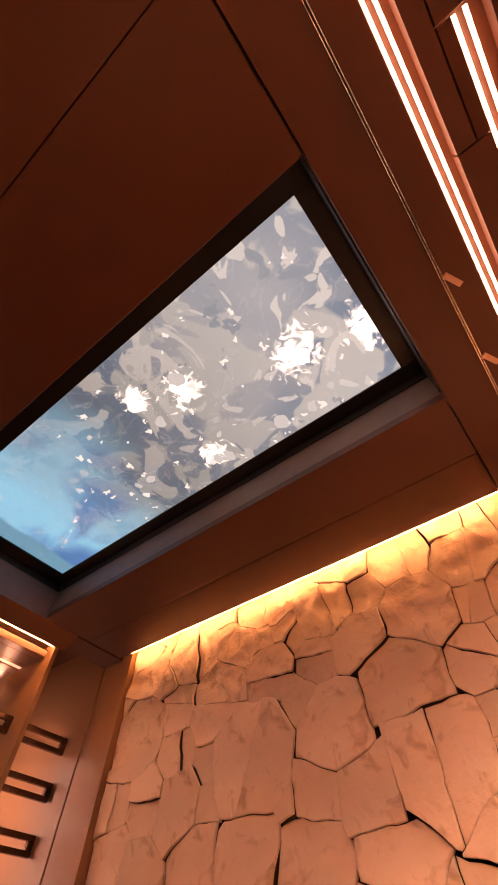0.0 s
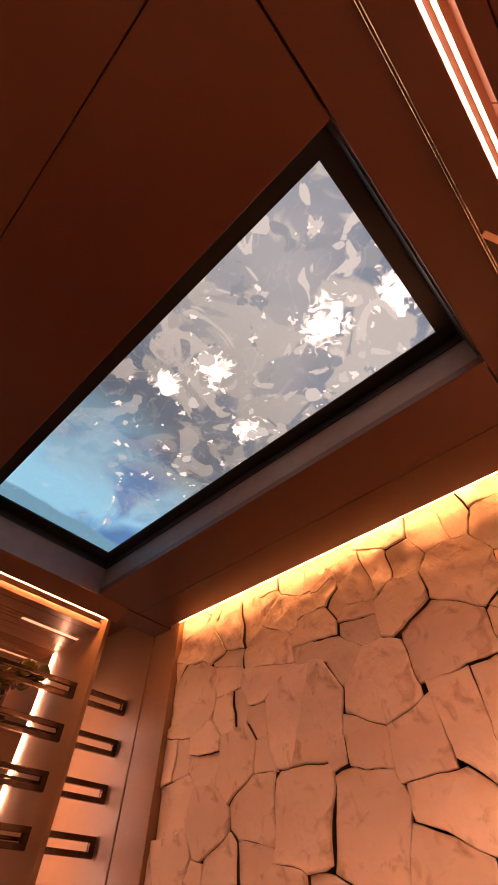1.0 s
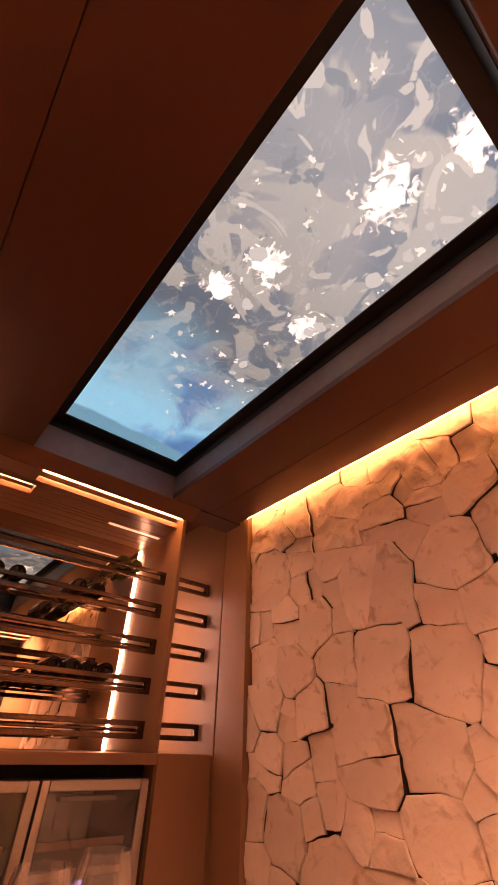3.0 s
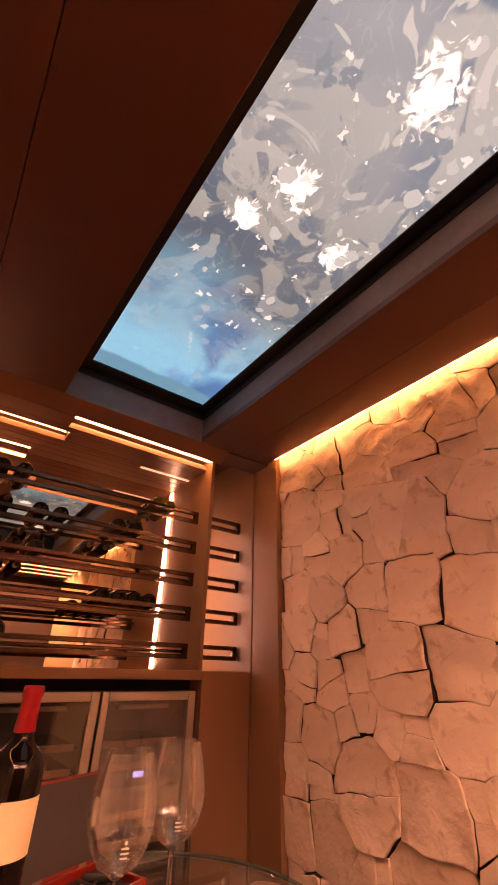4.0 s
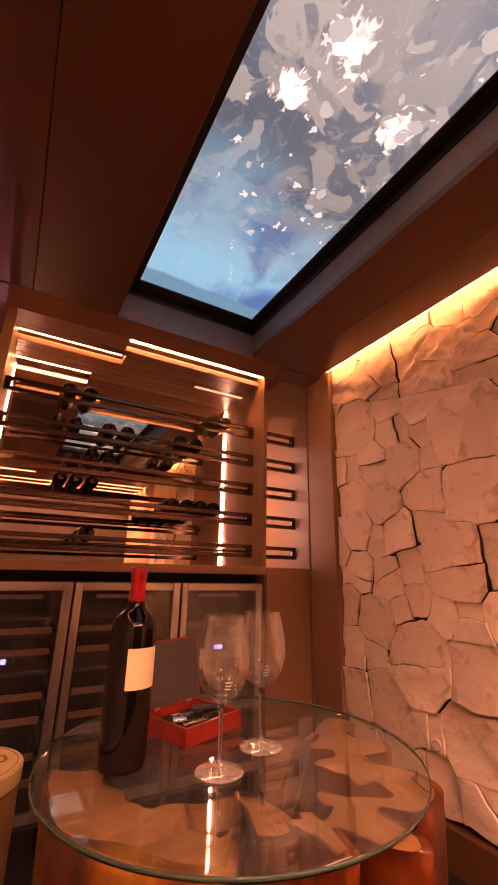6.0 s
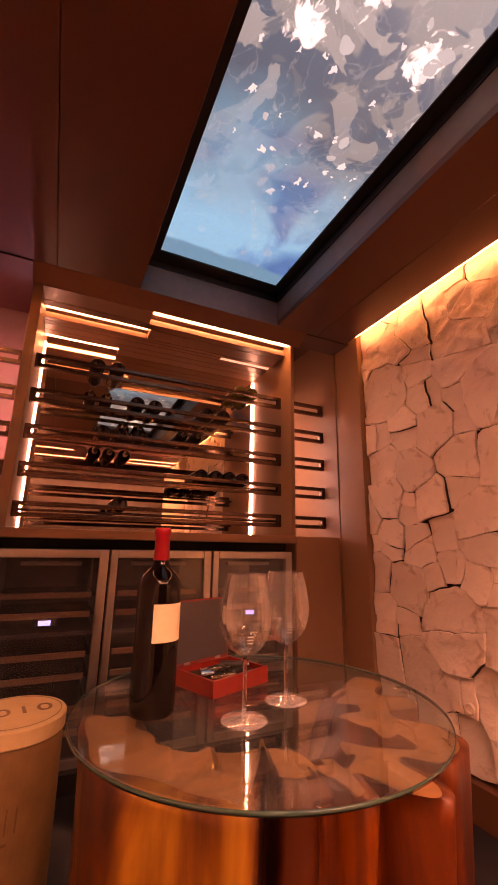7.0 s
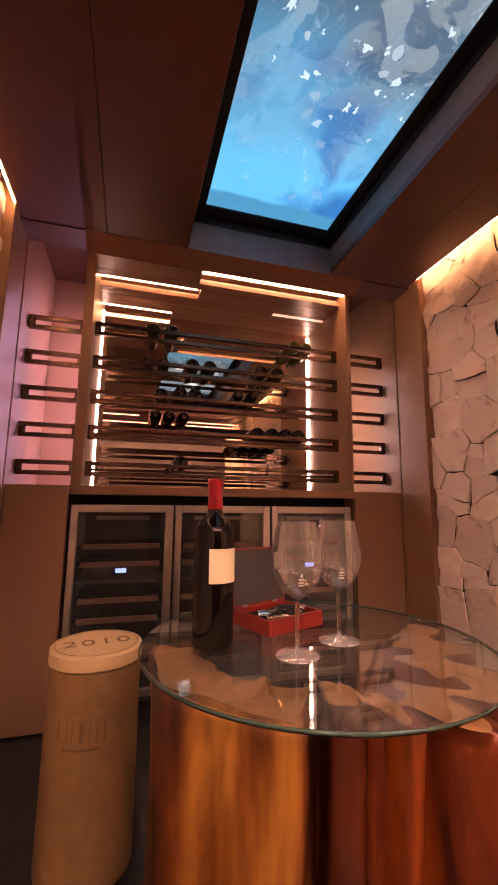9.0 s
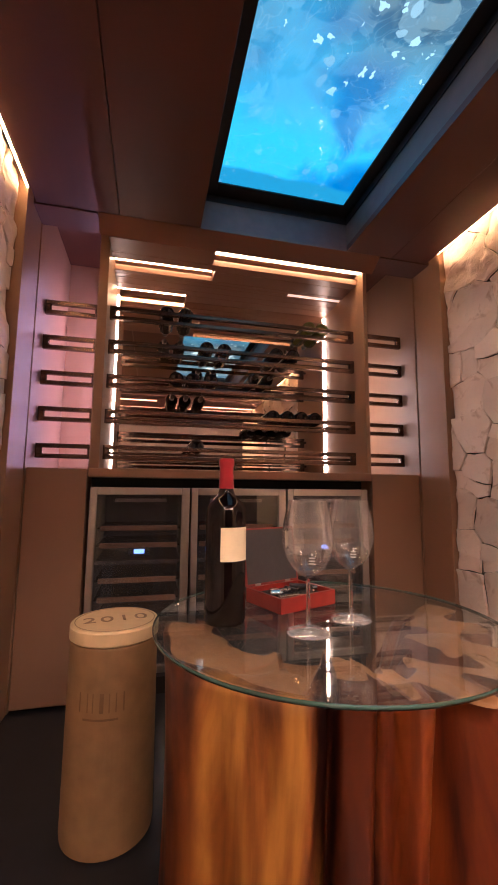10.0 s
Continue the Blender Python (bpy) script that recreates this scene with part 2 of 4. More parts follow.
def tex(scale, detail, distortion, ramp):
    a, r = n.new("ShaderNodeTexNoise"), n.new("ShaderNodeValToRGB")
    a.inputs["Scale"].default_value, a.inputs["Detail"].default_value, a.inputs["Distortion"].default_value = scale, detail, distortion
    l.new(tc.outputs["Object"], a.inputs["Vector"]), l.new(a.outputs["Fac"], r.inputs[0])
    e = r.color_ramp.elements
    e[0].position, e[0].color, e[1].position, e[1].color = ramp[0][0], [*ramp[0][1], 1], ramp[1][0], [*ramp[1][1], 1]
    return r.outputs[0]


def blend(fac, a, b2, kind="MIX"):
    x = n.new("ShaderNodeMix")
    x.data_type, x.blend_type = "RGBA", kind
    for i, v in ((0, fac), (6, a), (7, b2)):
        if isinstance(v, (int, float)):
            x.inputs[i].default_value = v
        elif isinstance(v, tuple):
            x.inputs[i].default_value = (*v, 1)
        else:
            l.new(v, x.inputs[i])
    return x.outputs[2]


K0, K1 = (0, 0, 0), (1, 1, 1)
grey = blend(tex(1.7, 2, 0.6, ((0.35, K0), (0.65, K1))), (0.07, 0.18, 0.27), (0.19, 0.33, 0.385))
grey = blend(tex(3.4, 3, 1.2, ((0.5, K0), (0.53, K1))), grey, (0.21, 0.36, 0.4))
grey = blend(tex(5.2, 3, 2.0, ((0.57, K0), (0.59, K1))), grey, (0.27, 0.445, 0.485))
grey = blend(tex(7.0, 4, 1.0, ((0.61, K0), (0.63, K1))), grey, (0.11, 0.23, 0.3))
# painted brighter towards the sunny end
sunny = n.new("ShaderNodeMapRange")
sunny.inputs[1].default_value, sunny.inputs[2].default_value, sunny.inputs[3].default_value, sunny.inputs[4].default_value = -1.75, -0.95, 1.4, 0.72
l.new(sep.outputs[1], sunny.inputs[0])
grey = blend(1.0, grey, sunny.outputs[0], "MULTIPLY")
ramp = n.new("ShaderNodeMapRange")
ramp.inputs[1].default_value, ramp.inputs[2].default_value = -1.05, -0.45
nz = n.new("ShaderNodeTexNoise")
nz.inputs["Scale"].default_value, nz.inputs["Detail"].default_value = 3.0, 4
l.new(tc.outputs["Object"], nz.inputs["Vector"])
ma = n.new("ShaderNodeMath")
ma.operation, ma.inputs[1].default_value = "MULTIPLY_ADD", 0.6
l.new(nz.outputs["Fac"], ma.inputs[0]), l.new(sep.outputs[1], ma.inputs[2])
mb = n.new("ShaderNodeMath")
mb.operation, mb.inputs[1].default_value = "ADD", -0.3
l.new(ma.outputs[0], mb.inputs[0]), l.new(mb.outputs[0], ramp.inputs[0])
deep = blend(tex(2.6, 6, 0.7, ((0.36, K0), (0.5, K1))), (0.01, 0.29, 0.68), (0.055, 0.61, 0.96))
col = blend(ramp.outputs[0], grey, deep)
# thin bright ripple lines, painted into the glow
lines = n.new("ShaderNodeTexNoise")
lines.inputs["Scale"].default_value, lines.inputs["Detail"].default_value, lines.inputs["Distortion"].default_value = 5.5, 3, 1.6
l.new(tc.outputs["Object"], lines.inputs["Vector"])
lr = n.new("ShaderNodeValToRGB")
l.new(lines.outputs["Fac"], lr.inputs[0])
e = lr.color_ramp.elements
e[0].position, e[0].color, e[1].position, e[1].color = 0.5, (0, 0, 0, 1), 0.525, (0, 0, 0, 1)
peak = e.new(0.512)
peak.color = (0.22, 0.22, 0.22, 1)
col = blend(lr.outputs[0], col, (0.42, 0.68, 0.74))
# a deep blue corner of the basin
corner = n.new("ShaderNodeVectorMath")
corner.operation, corner.inputs[1].default_value = "DISTANCE", (1.16, -0.2, 2.275)
l.new(tc.outputs["Object"], corner.inputs[0])
cm, cn = n.new("ShaderNodeMapRange"), n.new("ShaderNodeMath")
cn.operation, cn.inputs[1].default_value = "MULTIPLY_ADD", 0.22
l.new(nz.outputs["Fac"], cn.inputs[0]), l.new(corner.outputs["Value"], cn.inputs[2]), l.new(cn.outputs[0], cm.inputs[0])
cm.inputs[1].default_value, cm.inputs[2].default_value, cm.inputs[3].default_value, cm.inputs[4].default_value = 0.28, 0.36, 0.85, 0.0
col = blend(cm.outputs[0], col, (0.0, 0.16, 0.5))
# pale pool wall at the far end
edge = n.new("ShaderNodeMapRange")
edge.inputs[1].default_value, edge.inputs[2].default_value = -0.272, -0.25
l.new(sep.outputs[1], edge.inputs[0])
col = blend(edge.outputs[0], col, (0.03, 0.34, 0.55))
# sun glints painted into the glow as a few broken patches
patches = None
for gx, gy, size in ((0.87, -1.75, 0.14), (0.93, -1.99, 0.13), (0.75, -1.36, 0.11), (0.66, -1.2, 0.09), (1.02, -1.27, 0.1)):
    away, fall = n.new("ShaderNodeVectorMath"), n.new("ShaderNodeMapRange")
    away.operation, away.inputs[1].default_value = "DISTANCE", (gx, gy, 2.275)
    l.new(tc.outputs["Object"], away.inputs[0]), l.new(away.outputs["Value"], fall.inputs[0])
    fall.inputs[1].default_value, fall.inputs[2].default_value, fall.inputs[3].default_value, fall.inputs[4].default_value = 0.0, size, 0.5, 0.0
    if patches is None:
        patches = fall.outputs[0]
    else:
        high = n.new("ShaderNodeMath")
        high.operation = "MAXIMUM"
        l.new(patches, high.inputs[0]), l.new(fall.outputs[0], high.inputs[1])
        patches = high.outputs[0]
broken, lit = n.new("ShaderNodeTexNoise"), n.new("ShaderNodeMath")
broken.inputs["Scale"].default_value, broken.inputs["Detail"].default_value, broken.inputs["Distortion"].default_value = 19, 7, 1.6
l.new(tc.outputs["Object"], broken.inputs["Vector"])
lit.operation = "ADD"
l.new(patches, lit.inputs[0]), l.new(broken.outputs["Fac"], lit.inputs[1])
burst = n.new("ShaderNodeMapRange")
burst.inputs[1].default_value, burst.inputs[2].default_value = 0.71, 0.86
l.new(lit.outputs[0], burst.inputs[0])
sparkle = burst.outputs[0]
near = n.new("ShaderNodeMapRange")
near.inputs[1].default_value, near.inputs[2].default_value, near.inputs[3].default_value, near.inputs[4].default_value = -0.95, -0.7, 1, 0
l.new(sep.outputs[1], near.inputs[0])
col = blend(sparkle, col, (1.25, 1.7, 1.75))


def foam(scale, size, keep):
    """Small scattered flecks of foam with uneven outlines."""
    v, w, lt, mul, add = (n.new("ShaderNode" + k) for k in ("TexVoronoi", "TexNoise", "Math", "Math", "VectorMath"))
    w.inputs["Scale"].default_value = scale * 1.5
    add.operation = "MULTIPLY_ADD"
    add.inputs[1].default_value = (0.05, 0.05, 0)
    l.new(tc.outputs["Object"], w.inputs["Vector"]), l.new(w.outputs["Color"], add.inputs[0]), l.new(tc.outputs["Object"], add.inputs[2])
    l.new(add.outputs[0], v.inputs["Vector"])
    v.inputs["Scale"].default_value = scale
    pick, sx = n.new("ShaderNodeMapRange"), n.new("ShaderNodeSeparateXYZ")
    l.new(v.outputs["Color"], sx.inputs[0])
    pick.inputs[1].default_value, pick.inputs[2].default_value, pick.inputs[3].default_value, pick.inputs[4].default_value = keep, 1.0, 0.0, size
    l.new(sx.outputs[0], pick.inputs[0])
    lt.operation = "LESS_THAN"
    l.new(v.outputs["Distance"], lt.inputs[0]), l.new(pick.outputs[0], lt.inputs[1])
    return lt.outputs[0]


col = blend(blend(0.75, foam(11, 0.34, 0.55), near.outputs[0], "MULTIPLY"), col, (0.36, 0.6, 0.66))
clear = n.new("ShaderNodeMapRange")
clear.inputs[1].default_value, clear.inputs[2].default_value, clear.inputs[3].default_value, clear.inputs[4].default_value = -0.75, -0.6, 1, 0.12
l.new(sep.outputs[1], clear.inputs[0])
col = blend(blend(1.0, foam(27, 0.36, 0.6), clear.outputs[0], "MULTIPLY"), col, (0.55, 0.88, 0.95))
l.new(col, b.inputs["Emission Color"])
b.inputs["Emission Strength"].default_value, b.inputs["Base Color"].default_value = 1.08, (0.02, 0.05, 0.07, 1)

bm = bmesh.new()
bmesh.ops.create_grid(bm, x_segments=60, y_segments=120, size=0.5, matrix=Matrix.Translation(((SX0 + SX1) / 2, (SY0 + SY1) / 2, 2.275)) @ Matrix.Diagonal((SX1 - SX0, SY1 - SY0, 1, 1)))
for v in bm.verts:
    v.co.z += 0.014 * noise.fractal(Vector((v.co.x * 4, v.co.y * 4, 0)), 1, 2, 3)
structure("water", bm, WATER, "glowing rippled pool water with painted sun glints above the skylight", "water")

# ---- back wall: niche, posts, cabinets ----
bm = bmesh.new()
NX0, NX1 = 0.033, 1.32
rows = [(-0.055, 0.06, NX0, 0.52), (0.063, 0.117, NX0, NX1), (0.12, 0.22, 0.54, NX1),
        (0.223, 0.253, NX0, NX1), (0.256, 0.29, NX0, 0.99), (0.293, 0.355, NX0, NX1), (0.358, 0.417, NX0, NX1), (0.42, 0.499, 0.417, NX1)]
for y0, y1, x0, x1 in rows:
    add_box(bm, x0, x1, y0, y1, ZN, ZN + 0.03, 0.0015)
# the first board slopes from the main ceiling down to the slots
add_box(bm, NX0 - 0.04, 1.341, -0.139, -0.058, ZC, ZC + 0.02, 0.0, Matrix(((1, 0, 0, 0), (0, 1, 0, 0), (0, -0.6, 1, -0.6 * 0.139), (0, 0, 0, 1))))
add_box(bm, NX0 - 0.04, 1.341, -0.05, 0.515, 2.056, 2.09)
structure("ceiling_niche", bm, CEILX, "reddish-brown board ceiling with lit slots over the wine rack", "ceiling")
for nm, x0, x1 in (("west", -0.335, -0.009), ("east", 1.343, 1.70)):
    structure("ceiling_side_" + nm, box(x0, x1, -0.13, 0.62, 2.2, 2.23), CEIL, "dark wooden soffit over the side shelf", "ceiling")
    structure("trim_header_" + nm, box(x0, x1, -0.139, 0.0, 2.045, 2.1), CEIL, "dark wooden header above the side shelf", "trim")


def strip(name, x0, x1, y0, y1, z0, z1, m, label):
    return tagged(part(name, box(x0, x1, y0, y1, z0, z1), m), label, "led strip", "led strips")


strip("led_strip", 0.525, 1.33, 0.02, 0.04, 2.047, 2.055, LED, "glowing warm white strip in a ceiling slot")
strip("led_strip", 0.036, 0.535, 0.193, 0.212, 2.047, 2.055, LED, "glowing warm white strip in a ceiling slot")
strip("led_strip", 0.036, 0.415, 0.422, 0.44, 2.004, 2.012, LED, "glowing warm white strip in a ceiling slot")
# no led in this slot: a weak glow stands in for its lit face
strip("led_strip", 0.992, 1.318, 0.262, 0.286, 2.004, 2.01, SLOT_GLOW, "dim glowing panel standing in for the lit inside of a ceiling slot")
strip("led_strip", NX0 + 0.001, NX0 + 0.009, 0.487, 0.497, 0.965, 1.99, LED_SIDE, "glowing upright strip beside the mirror")
strip("led_strip", NX1 - 0.009, NX1 - 0.001, 0.487, 0.497, 0.965, 1.99, LED_SIDE, "glowing upright strip beside the mirror")
strip("led_strip", -0.022, -0.012, 0.40, 0.44, 0.98, 1.95, LED_PINK, "upright rosy strip hidden behind the rack post")
strip("led_strip", 1.346, 1.356, 0.40, 0.44, 0.98, 1.75, LED_REAR, "upright strip hidden behind the rack post")

structure("mirror", box(NX0, NX1, 0.5, 0.512, 0.962, ZN - 0.001), MIRROR, "large bronze tinted mirror at the back of the wine rack", "mirror")
structure("trim_post_west", box(-0.008, NX0, 0.0, 0.61, 0.962, ZN + 0.2, 0.002), WALNUT, "walnut upright between the racks", "post")
structure("trim_post_east", box(NX1, 1.341, 0.0, 0.61, 0.962, ZN + 0.2, 0.002), WALNUT, "walnut upright between the racks", "post")
structure("trim_shelf", box(-0.008, 1.341, -0.002, 0.5, 0.924, 0.961, 0.002), WALNUT_H, "walnut board under the wine rack", "shelf")
for nm, x0, x1, xa in (("west", -0.335, -0.255, -0.34), ("east", 1.62, 1.70, 1.625)):
    structure("trim_cheek_" + nm, box(x0, x1, -0.006, 0.62, 0.0, 2.2, 0.002), WALNUT, "walnut side panel of the wine rack", "panel")
    structure("trim_pilaster_" + nm, box(x0 + (0.004 if x0 > 0 else 0), x1 - (0.004 if x0 < 0 else 0), -0.215, -0.01, 0.0, 2.2, 0.002), WALNUT, "walnut pilaster where the stone cladding ends", "panel")
    a, b2 = (-0.254, -0.01) if x0 < 0 else (1.343, 1.619)
    structure("trim_back_" + nm, box(a, b2, 0.61, 0.62, 0.0, 2.2), WALNUT, "walnut back panel of the side shelf", "panel")
    cab = thing("side_cabinet", "tall plain walnut base cabinet beside the wine coolers", "cabinet", "side cabinets")
    part("body", box(a, b2, 0.022, 0.609, 0.0, 0.961, 0.002), WALNUT, cab)
    part("door", box(a + 0.002, b2 - 0.002, 0.0, 0.02, 0.012, 0.958, 0.002), WALNUT, cab)


# ---- rack rails ----
def rail(name, x0, x1, y, zt, h, label, group, cradle=False):
    ob = thing(name, label, "wine rack rail", group)
    bt, dp = 0.02, 0.022
    part("upper_bar", box(x0, x1, y, y + dp, zt - bt, zt, 0.003), RACKMETAL, ob)
    part("lower_bar", box(x0, x1, y, y + dp, zt - h, zt - h + bt, 0.003), RACKMETAL, ob)
    if cradle:
        part("cradle_bar", box(x0, x1, y + 0.05, y + 0.065, zt - 0.04, zt - 0.0275, 0.003), RACKMETAL, ob)
    for a in (x0, x1 - 0.026):
        part("end_plate", box(a, a + 0.026, y + 0.001, y + dp - 0.001, zt - h + bt, zt - bt, 0.002), RACKMETAL, ob)
    return ob


ROWS = [1.752 - 0.169 * k for k in range(5)]
RH = 0.067
for zt in ROWS:
    rail("rack_rail", NX0 + 0.001, NX1 - 0.001, 0.11, zt, RH, "long bronze metal bottle rail between the walnut posts", "rack rails", True)
    rail("rack_rail", -0.2545, -0.0085, 0.12, zt, RH, "short bronze metal bottle rail in the side shelf", "side rack rails")
    rail("rack_rail", 1.3415, 1.6195, 0.12, zt, RH, "short bronze metal bottle rail in the side shelf", "side rack rails")


# ---- bottles ----
def bottle_profile(r, h):
    return [(0, 0.012), (r * 0.55, 0.006), (r * 0.8, 0.0), (r * 0.95, 0.002), (r, 0.008), (r, 0.014), (r, h * 0.3), (r, h * 0.62), (r * 0.999, h * 0.645), (r * 0.985, h * 0.672), (r * 0.93, h * 0.7),
            (r * 0.8, h * 0.728), (r * 0.6, h * 0.753), (r * 0.43, h * 0.775), (r * 0.36, h * 0.805), (r * 0.335, h * 0.87), (r * 0.33, h * 0.955), (r * 0.37, h * 0.958), (r * 0.37, h * 0.985), (r * 0.32, h), (0, h)]


BOTTLEGLASS, n, l, b = mat("dark_bottle_glass")
b.inputs["Base Color"].default_value, b.inputs["Roughness"].default_value, b.inputs["Specular IOR Level"].default_value = (0.004, 0.002, 0.002, 1), 0.04, 0.3
GREENGLASS, n, l, b = mat("olive_bottle_glass")
b.inputs["Base Color"].default_value, b.inputs["Roughness"].default_value = (0.06, 0.055, 0.01, 1), 0.07
FOIL_RED = simple("red_capsule", (0.34, 0.012, 0.02), 0.32, 0.1, 0.2, 0.15, 60, 0.15)
FOIL_DARK = simple("dark_capsule", (0.06, 0.05, 0.045), 0.4, 0.5, 0, 0.2, 60, 0.1)
LABEL = simple("cream_label", (0.78, 0.68, 0.46), 0.7, 0, 0, 0.05, 90, 0.05)
PALE = simple("pale_label", (0.7, 0.66, 0.58), 0.7, 0, 0, 0.1, 90, 0.05)


def capsule(r, h, z0):
    return lathe([(r * 0.36, h * z0), (r * 0.385, h * (z0 + 0.004)), (r * 0.355, h * 0.88), (r * 0.35, h * 0.952), (r * 0.39, h * 0.957), (r * 0.39, h * 0.99), (r * 0.36, h * 1.002), (0, h * 1.003)], 28)


def patch(r, a0, a1, z0, z1, n=18, skin=0.0006):
    bm = bmesh.new()
    cols = []
    for i in range(n + 1):
        a = radians(a0 + (a1 - a0) * i / n)
        cols.append([bm.verts.new((q * math.cos(a), q * math.sin(a), z)) for q, z in ((r, z0), (r, z1), (r + skin, z1), (r + skin, z0))])
    for c, d in zip(cols, cols[1:]):
        for k in range(4):
            bm.faces.new((c[k], d[k], d[(k + 1) % 4], c[(k + 1) % 4]))
    bm.faces.new(cols[0]), bm.faces.new(cols[-1][::-1])
    bmesh.ops.recalc_face_normals(bm, faces=bm.faces)
    return bm


def lying_bottle(gl, lab, cap, label):
    r, h = 0.037, 0.3
    ob = thing("wine_bottle", label, "bottle", "bottles in the rack")
    part("glass", lathe(bottle_profile(r, h), 32), gl, ob, smooth=True)
    part("capsule", capsule(r, h, 0.8), cap, ob, smooth=True)
    part("label", patch(r + 0.0003, 20, 160, 0.06, 0.15), lab, ob)
    return ob


dark_b = lying_bottle(BOTTLEGLASS, PALE, FOIL_DARK, "dark glass wine bottle lying on the rack rails")
olive_b = lying_bottle(GREENGLASS, LABEL, FOIL_DARK, "olive green wine bottle lying on the rack rails")
first = {0: True, 1: True}
for k, xs, kind in ((0, (0.305, 0.4), 0), (0, (1.075, 1.151), 1), (1, (0.512, 0.604, 0.885, 0.98), 0), (2, (0.362, 0.444, 0.535), 0),
                    (3, (0.87, 0.949, 1.027, 1.105), 0), (4, (0.47,), 0)):
    for x in xs:
        src = (dark_b, olive_b)[kind]
        m = pose(x, 0.138 + 0.012 * random.random(), ROWS[k] + 0.01, -90, 0, 0) @ pose(0, 0, 0, 0, 0, 180 + random.uniform(-30, 30))
        if first[kind]:
            src.matrix_basis, first[kind] = m, False
        else:
            copy_thing(src, m)


# ---- wine coolers ----
FRIDGE_IN = simple("cooler_liner", (0.085, 0.082, 0.085), 0.5, 0, 0, 0.2, 30, 0.02)
FRIDGE_GLASS = thin_glass("smoked_cooler_glass", (0.78, 0.77, 0.78), 0.5, 0.05, 0.02)
SHELFWOOD = wood("beech_shelf", (0.2, 0.105, 0.06), (0.36, 0.2, 0.12), 0, 0.5)


DISPLAY = glow("blue_display", (0.16, 0.34, 1.0), 4.0)


def cooler(x0, x1, label):
    f = thing("wine_cooler", label, "wine cooler", "wine coolers")
    z0, z1, y0 = 0.07, 0.88, 0.0
    bm = bmesh.new()
    for a in ((x0, x0 + 0.02, 0.035, 0.49, z0, z1), (x1 - 0.02, x1, 0.035, 0.49, z0, z1), (x0 + 0.02, x1 - 0.02, 0.47, 0.49, z0, z1),
              (x0 + 0.02, x1 - 0.02, 0.035, 0.47, z0, z0 + 0.02), (x0 + 0.02, x1 - 0.02, 0.035, 0.47, z1 - 0.02, z1)):
        add_box(bm, *a)
    part("body", bm, FRIDGE_IN, f)
    door = part("door", box(x0 + 0.001, x0 + 0.03, y0, y0 + 0.03, z0 + 0.03, z1, 0.003), STEEL, f, "brushed steel door frame")
    part("stile", box(x1 - 0.036, x1 - 0.001, y0, y0 + 0.03, z0 + 0.03, z1, 0.003), STEEL, door)
    part("rail", box(x0 + 0.0305, x1 - 0.0365, y0, y0 + 0.03, z1 - 0.032, z1, 0.003), STEEL, door)
    part("rail", box(x0 + 0.0305, x1 - 0.0365, y0, y0 + 0.03, z0 + 0.03, z0 + 0.06, 0.003), STEEL, door)
    g = part("door_glass", box(x0 + 0.0305, x1 - 0.0365, y0 + 0.012, y0 + 0.018, z0 + 0.0605, z1 - 0.0325), FRIDGE_GLASS, door)
    g.visible_shadow = False
    part("kick", box(x0 + 0.01, x1 - 0.01, 0.04, 0.06, 0.0, z0), BLACK, f)
    part("divider", box(x0 + 0.03, x1 - 0.03, 0.055, 0.46, 0.545, 0.56), FRIDGE_IN, f)
    panel = part("control_panel", box((x0 + x1) / 2 - 0.045, (x0 + x1) / 2 + 0.045, 0.045, 0.054, 0.582, 0.615, 0.002), BLACK, f)
    part("display", box((x0 + x1) / 2 - 0.022, (x0 + x1) / 2 + 0.022, 0.0435, 0.0448, 0.59, 0.608), DISPLAY, panel, "glowing blue-white display")
    part("lamp_housing", box(x0 + 0.1, x1 - 0.1, 0.06, 0.1, 0.815, 0.83, 0.003), STEEL, f)
    for z in (0.70, 0.625, 0.475, 0.395, 0.28, 0.2):
        sh = part("shelf", box(x0 + 0.045, x1 - 0.05, 0.05, 0.062, z - 0.011, z + 0.011, 0.002), SHELFWOOD, f, "beech shelf front")
        part("wire", box(x0 + 0.03, x1 - 0.03, 0.063, 0.45, z - 0.004, z), RACKMETAL, sh)
    return f


cooler(0.002, 0.43, "wine cooler with smoked glass door and beech shelves")
cooler(0.437, 0.886, "wine cooler with smoked glass door behind the table")
cooler(0.893, 1.318, "wine cooler with smoked glass door by the side cabinet")
# black filler puts the dark of the open gap into a solid box
structure("trim_gap_filler", box(-0.006, 1.339, 0.1, 0.49, 0.882, 0.9235), MATTBLACK, "matt black filler standing in for the shade in the gap above the coolers", "trim")

CLIPMETAL = simple("rosy_clip_metal", (0.75, 0.5, 0.42), 0.35, 0.6, 0, 0.05, 60, 0)
TRACK = simple("polished_track", (0.8, 0.72, 0.68), 0.22, 1.0, 0, 0.05, 60, 0)

# ---- passage ceiling behind the beam ----
bm = bmesh.new()
for x0, x1, y0, y1 in ((-0.33, 1.69, -2.252, -2.184), (-0.33, 0.63, -2.342, -2.302), (0.633, 1.69, -2.37, -2.302), (-0.33, 0.423, -2.43, -2.345), (0.426, 0.63, -2.37, -2.345),
                       (-0.33, 1.69, -2.56, -2.433), (0.3, 1.69, -2.63, -2.563), (-0.33, 1.69, -2.8, -2.633), (-0.33, 0.9, -2.87, -2.803), (-0.33, 1.69, -3.05, -2.873), (-0.33, 1.69, -3.3, -3.12), (-0.33, 1.69, YB, -3.37)):
    add_box(bm, x0, x1, y0, y1, ZC, ZC + 0.03, 0.0015)
